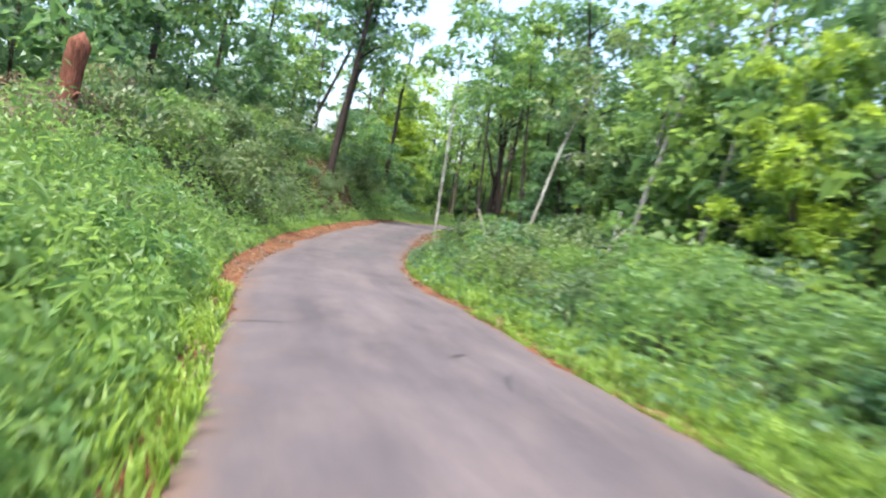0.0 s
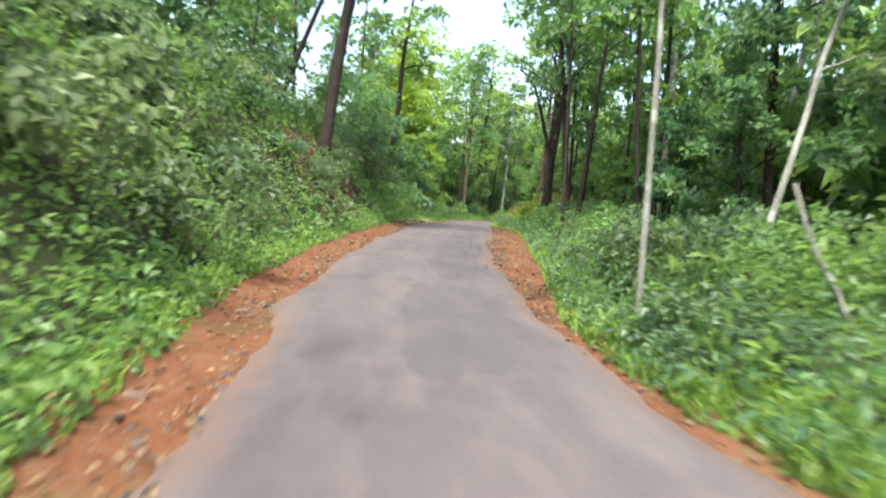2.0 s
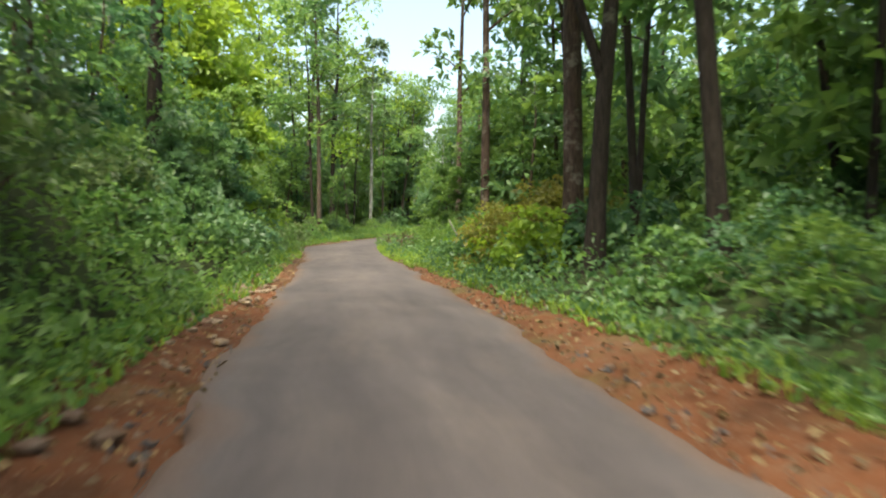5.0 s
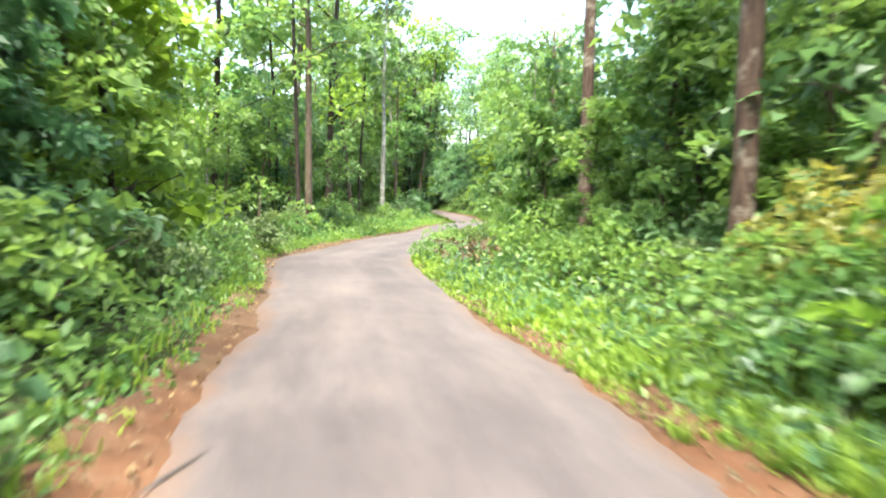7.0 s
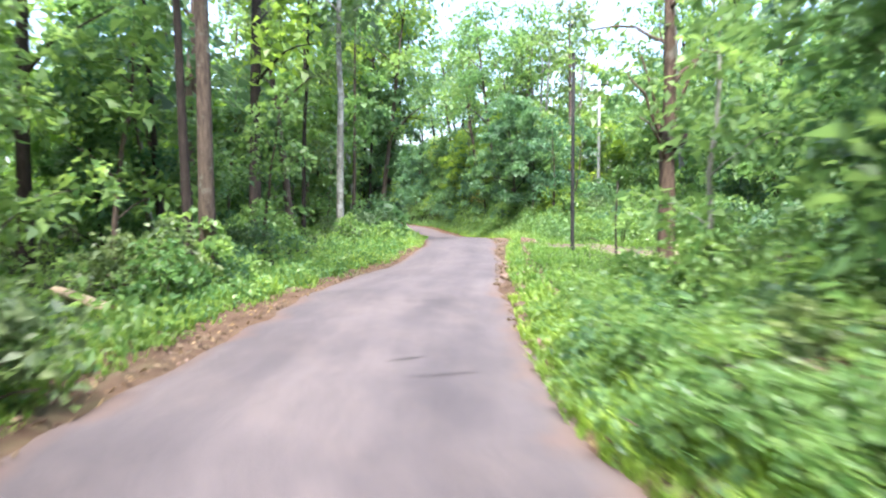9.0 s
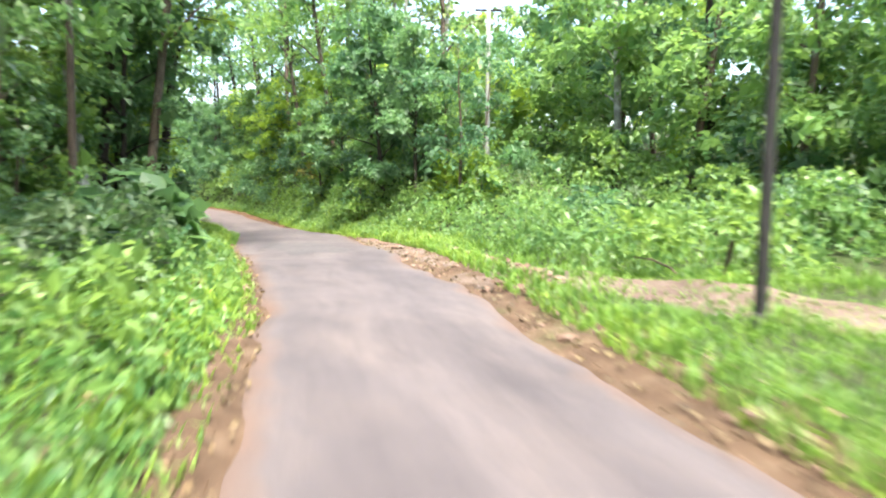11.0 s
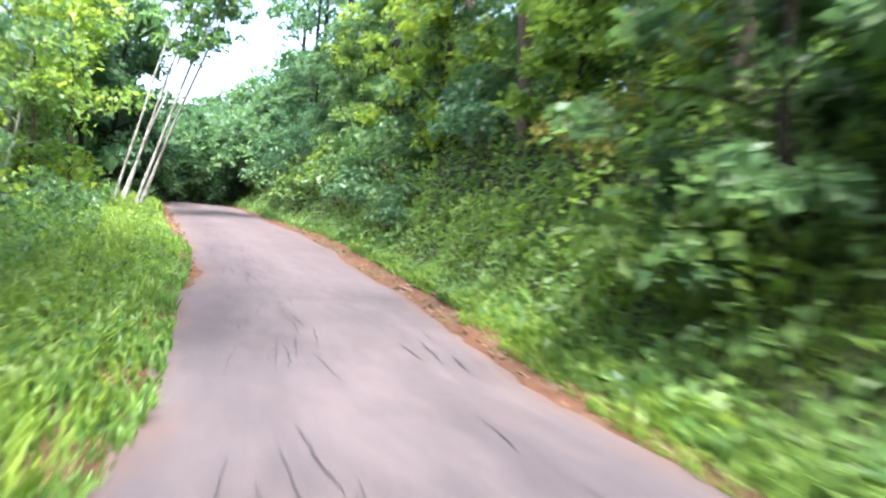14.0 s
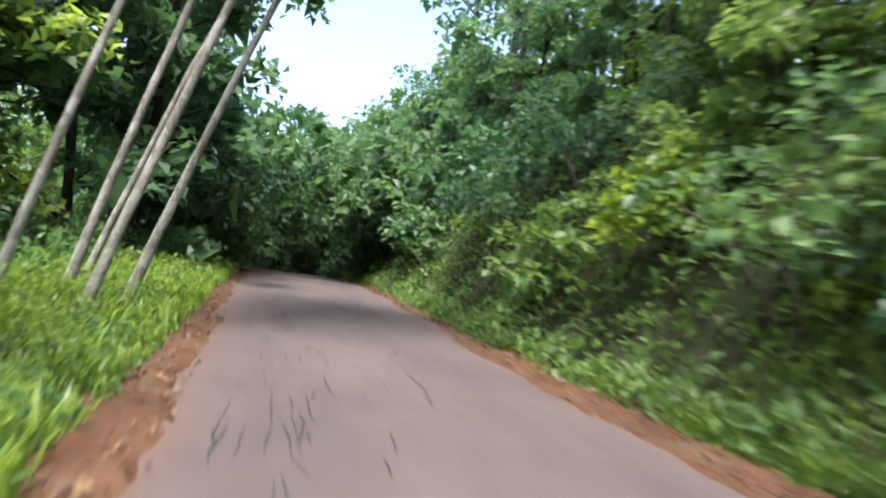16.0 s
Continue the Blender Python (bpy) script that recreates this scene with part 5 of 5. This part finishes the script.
def dead_stem(s, l, tip, radius, label, fork=None):
    """A bare pale stem that leans from the ground; tip is where its end stands off its foot."""
    root = new("dead_branch")
    tagged(root, label, "branch")
    root.matrix_basis = Matrix.Translation(ground_at(s, l))
    t = np.linspace(0, 1, 6)[:, None]
    end = np.array(tip)
    r = np.random.default_rng(int(s * 10))
    pts = np.array([0, 0, -0.15]) + (end + np.array([0, 0, 0.15])) * t + r.normal(0, 0.04, (6, 3)) * t
    part("stem", rod_mesh("stem", pts, np.linspace(radius, radius * 0.5, 6), BARK_PALE, 7), root)
    if fork:
        foot = pts[3]
        part("fork", rod_mesh("fork", np.stack([foot, foot + np.array(fork) * 0.5, foot + np.array(fork)]), [radius * 0.6, radius * 0.5, radius * 0.3], BARK_PALE, 6), root)
    return root


dead_stem(21.8, 5.4, (-0.9, 0.1, 1.6), 0.045, "bare pale branch leaning out of the weeds")
dead_stem(18.0, 7.6, (0.35, 0.2, 1.9), 0.04, "broken pale stem with a side branch", (0.4, 0.1, 0.45))
dead_stem(55.2, 3.6, (-0.5, 0.3, 1.2), 0.032, "bare pale stem leaning over the verge", (0.2, 0.1, 0.35))
dead_stem(55.9, 4.2, (-0.15, 0.2, 1.3), 0.028, "bare pale stem beside a leaning one")
dead_stem(30.0, 8.5, (1.8, 0.4, 3.4), 0.05, "long bare branch hanging among the trees", (1.0, 0.2, 0.1))
dead_stem(14.0, 6.8, (2.6, 0.5, 1.2), 0.035, "thin bare branch stretched across the weeds")

# a plant with large leaves on the inside of the bend
plant = shrub("broad_leaved_plant", 91, 1.15, 1.0, 240, 0.36, LEAF_DEEP_SHADE, "low plant with large bluish green leaves", 0.45, 0.5)
plant.matrix_basis = turned(94.5, -2.45, 20, 1.15)
plant = shrub("broad_leaved_plant", 92, 0.8, 0.8, 150, 0.32, LEAF_DEEP_SHADE, "smaller plant with large green leaves", 0.45, 0.5)
plant.matrix_basis = turned(96.4, -2.6, 80, 1.0)


# ---------------------------------------------------------------- stones and litter
def stone_mesh(seed, mat=None, flat=0.6):
    r = np.random.default_rng(seed)
    bm = bmesh.new()
    bmesh.ops.create_icosphere(bm, subdivisions=1, radius=1.0)
    for v in bm.verts:
        v.co *= r.uniform(0.75, 1.15)
        v.co.z *= flat
    me = bpy.data.meshes.new("stone")
    bm.to_mesh(me)
    bm.free()
    me.materials.append(mat or STONE)
    return me


STONES = [stone_mesh(k) for k in range(6)]
PALE_STONE = earth_material("pale_stone", (0.17, 0.125, 0.09), (0.28, 0.215, 0.16), (0.38, 0.31, 0.24), (0.20, 0.14, 0.10))
PALE = [stone_mesh(20 + k, PALE_STONE, 0.7) for k in range(6)]
LUMPS = [stone_mesh(10 + k, BROWN_EARTH, 0.65) for k in range(6)]


def stones(count, s0, s1, side, d0, d1, low, high, label, seed, meshes=STONES):
    r = np.random.default_rng(seed)
    for _ in range(count):
        s, d = r.uniform(s0, s1), r.uniform(d0, d1)
        l = float(edge(s, 1) - d if side < 0 else edge(s, 2) + d)
        x, y, z = (float(v) for v in place(s, l))
        ob = new("stone", meshes[r.integers(6)])
        size = r.uniform(low, high)
        ob.matrix_basis = pose(x, y, z - 0.01 + 0.13 * min(1.0, d / (float(edge(s, 3 if side < 0 else 4)) + 0.16)) ** 2 + 0.35 * size, 0, 0, r.uniform(0, 360)) @ Matrix.Diagonal((size * r.uniform(0.8, 1.5), size, size * r.uniform(0.7, 1.1), 1))
        tagged(ob, label, "stone", "stones beside the lane")


stones(34, 12, 50, -1, 0.05, 0.9, 0.03, 0.10, "rough reddish stone on the earth beside the tarmac", 1)
stones(26, 8, 50, 1, 0.05, 0.9, 0.03, 0.08, "small pale stone at the edge of the tarmac", 2)
stones(12, 50, 62, -1, 0.1, 0.6, 0.04, 0.10, "broken grey stone beside the lane", 3)
stones(64, 43.5, 51.5, -1, 0.05, 0.8, 0.03, 0.085, "pale broken stone in a row beside the lane", 16, PALE)
stones(24, 76, 96, -1, 0.05, 0.7, 0.04, 0.12, "rough stone at the crumbled edge of the lane", 4)
stones(20, 72, 92, 1, 0.0, 0.5, 0.05, 0.14, "broken lump of tarmac at the edge", 5)
stones(12, 74.2, 79.0, 1, -0.15, 0.35, 0.05, 0.13, "dark broken slab of tarmac at the edge", 15, LUMPS)
stones(34, 93, 104, 1, 0.1, 1.3, 0.04, 0.15, "flat pale stone in the gravel", 6)
stones(26, 96, 108, -1, 0.05, 0.5, 0.04, 0.11, "stone half buried at the edge of the grass", 7)
stones(60, 116, 150, -1, 0.0, 0.5, 0.025, 0.08, "reddish stone at the crumbled rim of the tarmac", 8)
stones(40, 116, 152, 1, 0.05, 0.7, 0.03, 0.10, "pale chip of stone on red earth", 9)


def litter(count, s0, s1, side, d0, d1, seed):
    """Dry leaves lying on the bare earth."""
    r = np.random.default_rng(seed)
    s, d = r.uniform(s0, s1, count), r.uniform(d0, d1, count)
    l = np.where(side < 0, edge(s, 1) - d, edge(s, 2) + d)
    x, y, z = place(s, l)
    way = np.stack([r.normal(0, 1, count), r.normal(0, 1, count), r.normal(0, 0.25, count)], 1)
    v, f = leaves(np.stack([x, y, z + 0.05 + 0.05 * np.clip(d, 0, 1)], 1), way, r.uniform(0.03, 0.085, count), r, 0.35)
    return tagged(new("leaf_litter", mesh_of("leaf_litter", v, f, DRY_LEAF)), "dry brown leaves scattered on the earth", "litter", kind="stuff")


litter(8500, -2, 160, -1, -0.15, 0.9, 1)
litter(8500, -2, 160, 1, -0.15, 0.9, 2)


def rubble(count, s0, s1, side, d0, d1, low, high, mat, label, seed):
    """Loose grit and broken bits too small to count, lying on the bare earth."""
    r = np.random.default_rng(seed)
    s, d = r.uniform(s0, s1, count), d0 + (d1 - d0) * r.uniform(0, 1, count)
    l = np.where(side < 0, edge(s, 1) - d, edge(s, 2) + d)
    x, y, z = place(s, l)
    w = edge(s, 3) if side < 0 else edge(s, 4)
    h = z - 0.02 + 0.13 * np.clip(d / (w + 0.16), 0, 1) ** 2
    size = low + (high - low) * r.uniform(0, 1, count) ** 3
    six = np.array([(1, 0, 0), (0, 1, 0), (-1, 0, 0), (0, -1, 0), (0, 0, 0.8), (0, 0, -0.8)])
    v = six[None] * (size[:, None, None] * r.uniform(0.6, 1.3, (count, 6, 1))) + np.stack([x, y, h], 1)[:, None] + r.normal(0, 0.2, (count, 6, 3)) * size[:, None, None]
    f = np.array([(0, 1, 4), (1, 2, 4), (2, 3, 4), (3, 0, 4), (1, 0, 5), (2, 1, 5), (3, 2, 5), (0, 3, 5)])
    f = (f[None] + 6 * np.arange(count)[:, None, None]).reshape(-1, 3)
    return tagged(new("rubble", mesh_of("rubble", v.reshape(-1, 3), f, mat)), label, "rubble", kind="stuff")


for side in (-1, 1):
    rubble(2000, 4, 60, side, -0.15, 1.0, 0.008, 0.045, STONE, "reddish grit and crumbs of earth beside the tarmac", 31 + side)
    rubble(1400, 60, 108, side, -0.12, 0.8, 0.008, 0.05, STONE, "brown grit and crumbs beside the tarmac", 34 + side)
    rubble(1500, 108, 156, side, -0.15, 0.9, 0.008, 0.05, STONE, "reddish crumbs of stone beside the tarmac", 37 + side)
rubble(2200, 91, 105, 1, -0.1, 1.4, 0.012, 0.075, STONE, "loose pale gravel in front of the earth track", 41)
for side in (-1, 1):
    rubble(800, 12, 52, side, -0.10, 0.30, 0.010, 0.05, PATCH, "dark crumbs of tarmac broken from the rim", 51 + side)
    rubble(1300, 72, 156, side, -0.10, 0.28, 0.012, 0.075, BROWN_EARTH, "dark crumbs of earth and tarmac along the rim", 54 + side)


def brush_pile(s, l, wide, high, twigs, dry, seed):
    """A heap of cut branches with withered leaves on them."""
    r = np.random.default_rng(seed)
    root = new("brush_pile")
    tagged(root, "heap of cut dry branches with withered brown leaves", "brush pile")
    root.matrix_basis = Matrix.Translation(ground_at(s, l))
    tips = []
    for _ in range(twigs):
        a, b = r.uniform(0, 2 * np.pi), r.uniform(0, 2 * np.pi)
        foot = np.array([np.cos(a), np.sin(a), 0]) * wide * r.uniform(0.2, 0.8) + np.array([0, 0, r.uniform(0, 0.25) * high])
        end = foot + np.array([np.cos(b), np.sin(b), 0]) * wide * r.uniform(0.5, 1.1)
        end[2] = high * r.uniform(0.2, 1.0)
        u = np.linspace(0, 1, 5)[:, None]
        way = foot + (end - foot) * u + np.array([0, 0, 0.22 * high]) * np.sin(u * np.pi) + r.normal(0, 0.03, (5, 3)) * u
        g = r.uniform(0.008, 0.02)
        part("twig", rod_mesh("twig", way, np.linspace(g, g * 0.4, 5), BARK_PALE if r.uniform() < 0.5 else BARK_TAN, 4), root)
        tips += [way[2], way[3], way[4]]
    v, f = clump_leaves(r, np.array(tips), np.full(len(tips), 0.13 * wide), dry, 0.11, 0.8, 0.26, 0.8)
    part("withered_foliage", mesh_of("withered_foliage", v, f, DRY_LEAF), root, "withered brown leaves")
    return root


brush_pile(66.8, 2.75, 0.75, 0.75, 34, 420, 3)
brush_pile(69.2, 2.9, 0.65, 0.55, 26, 360, 4)
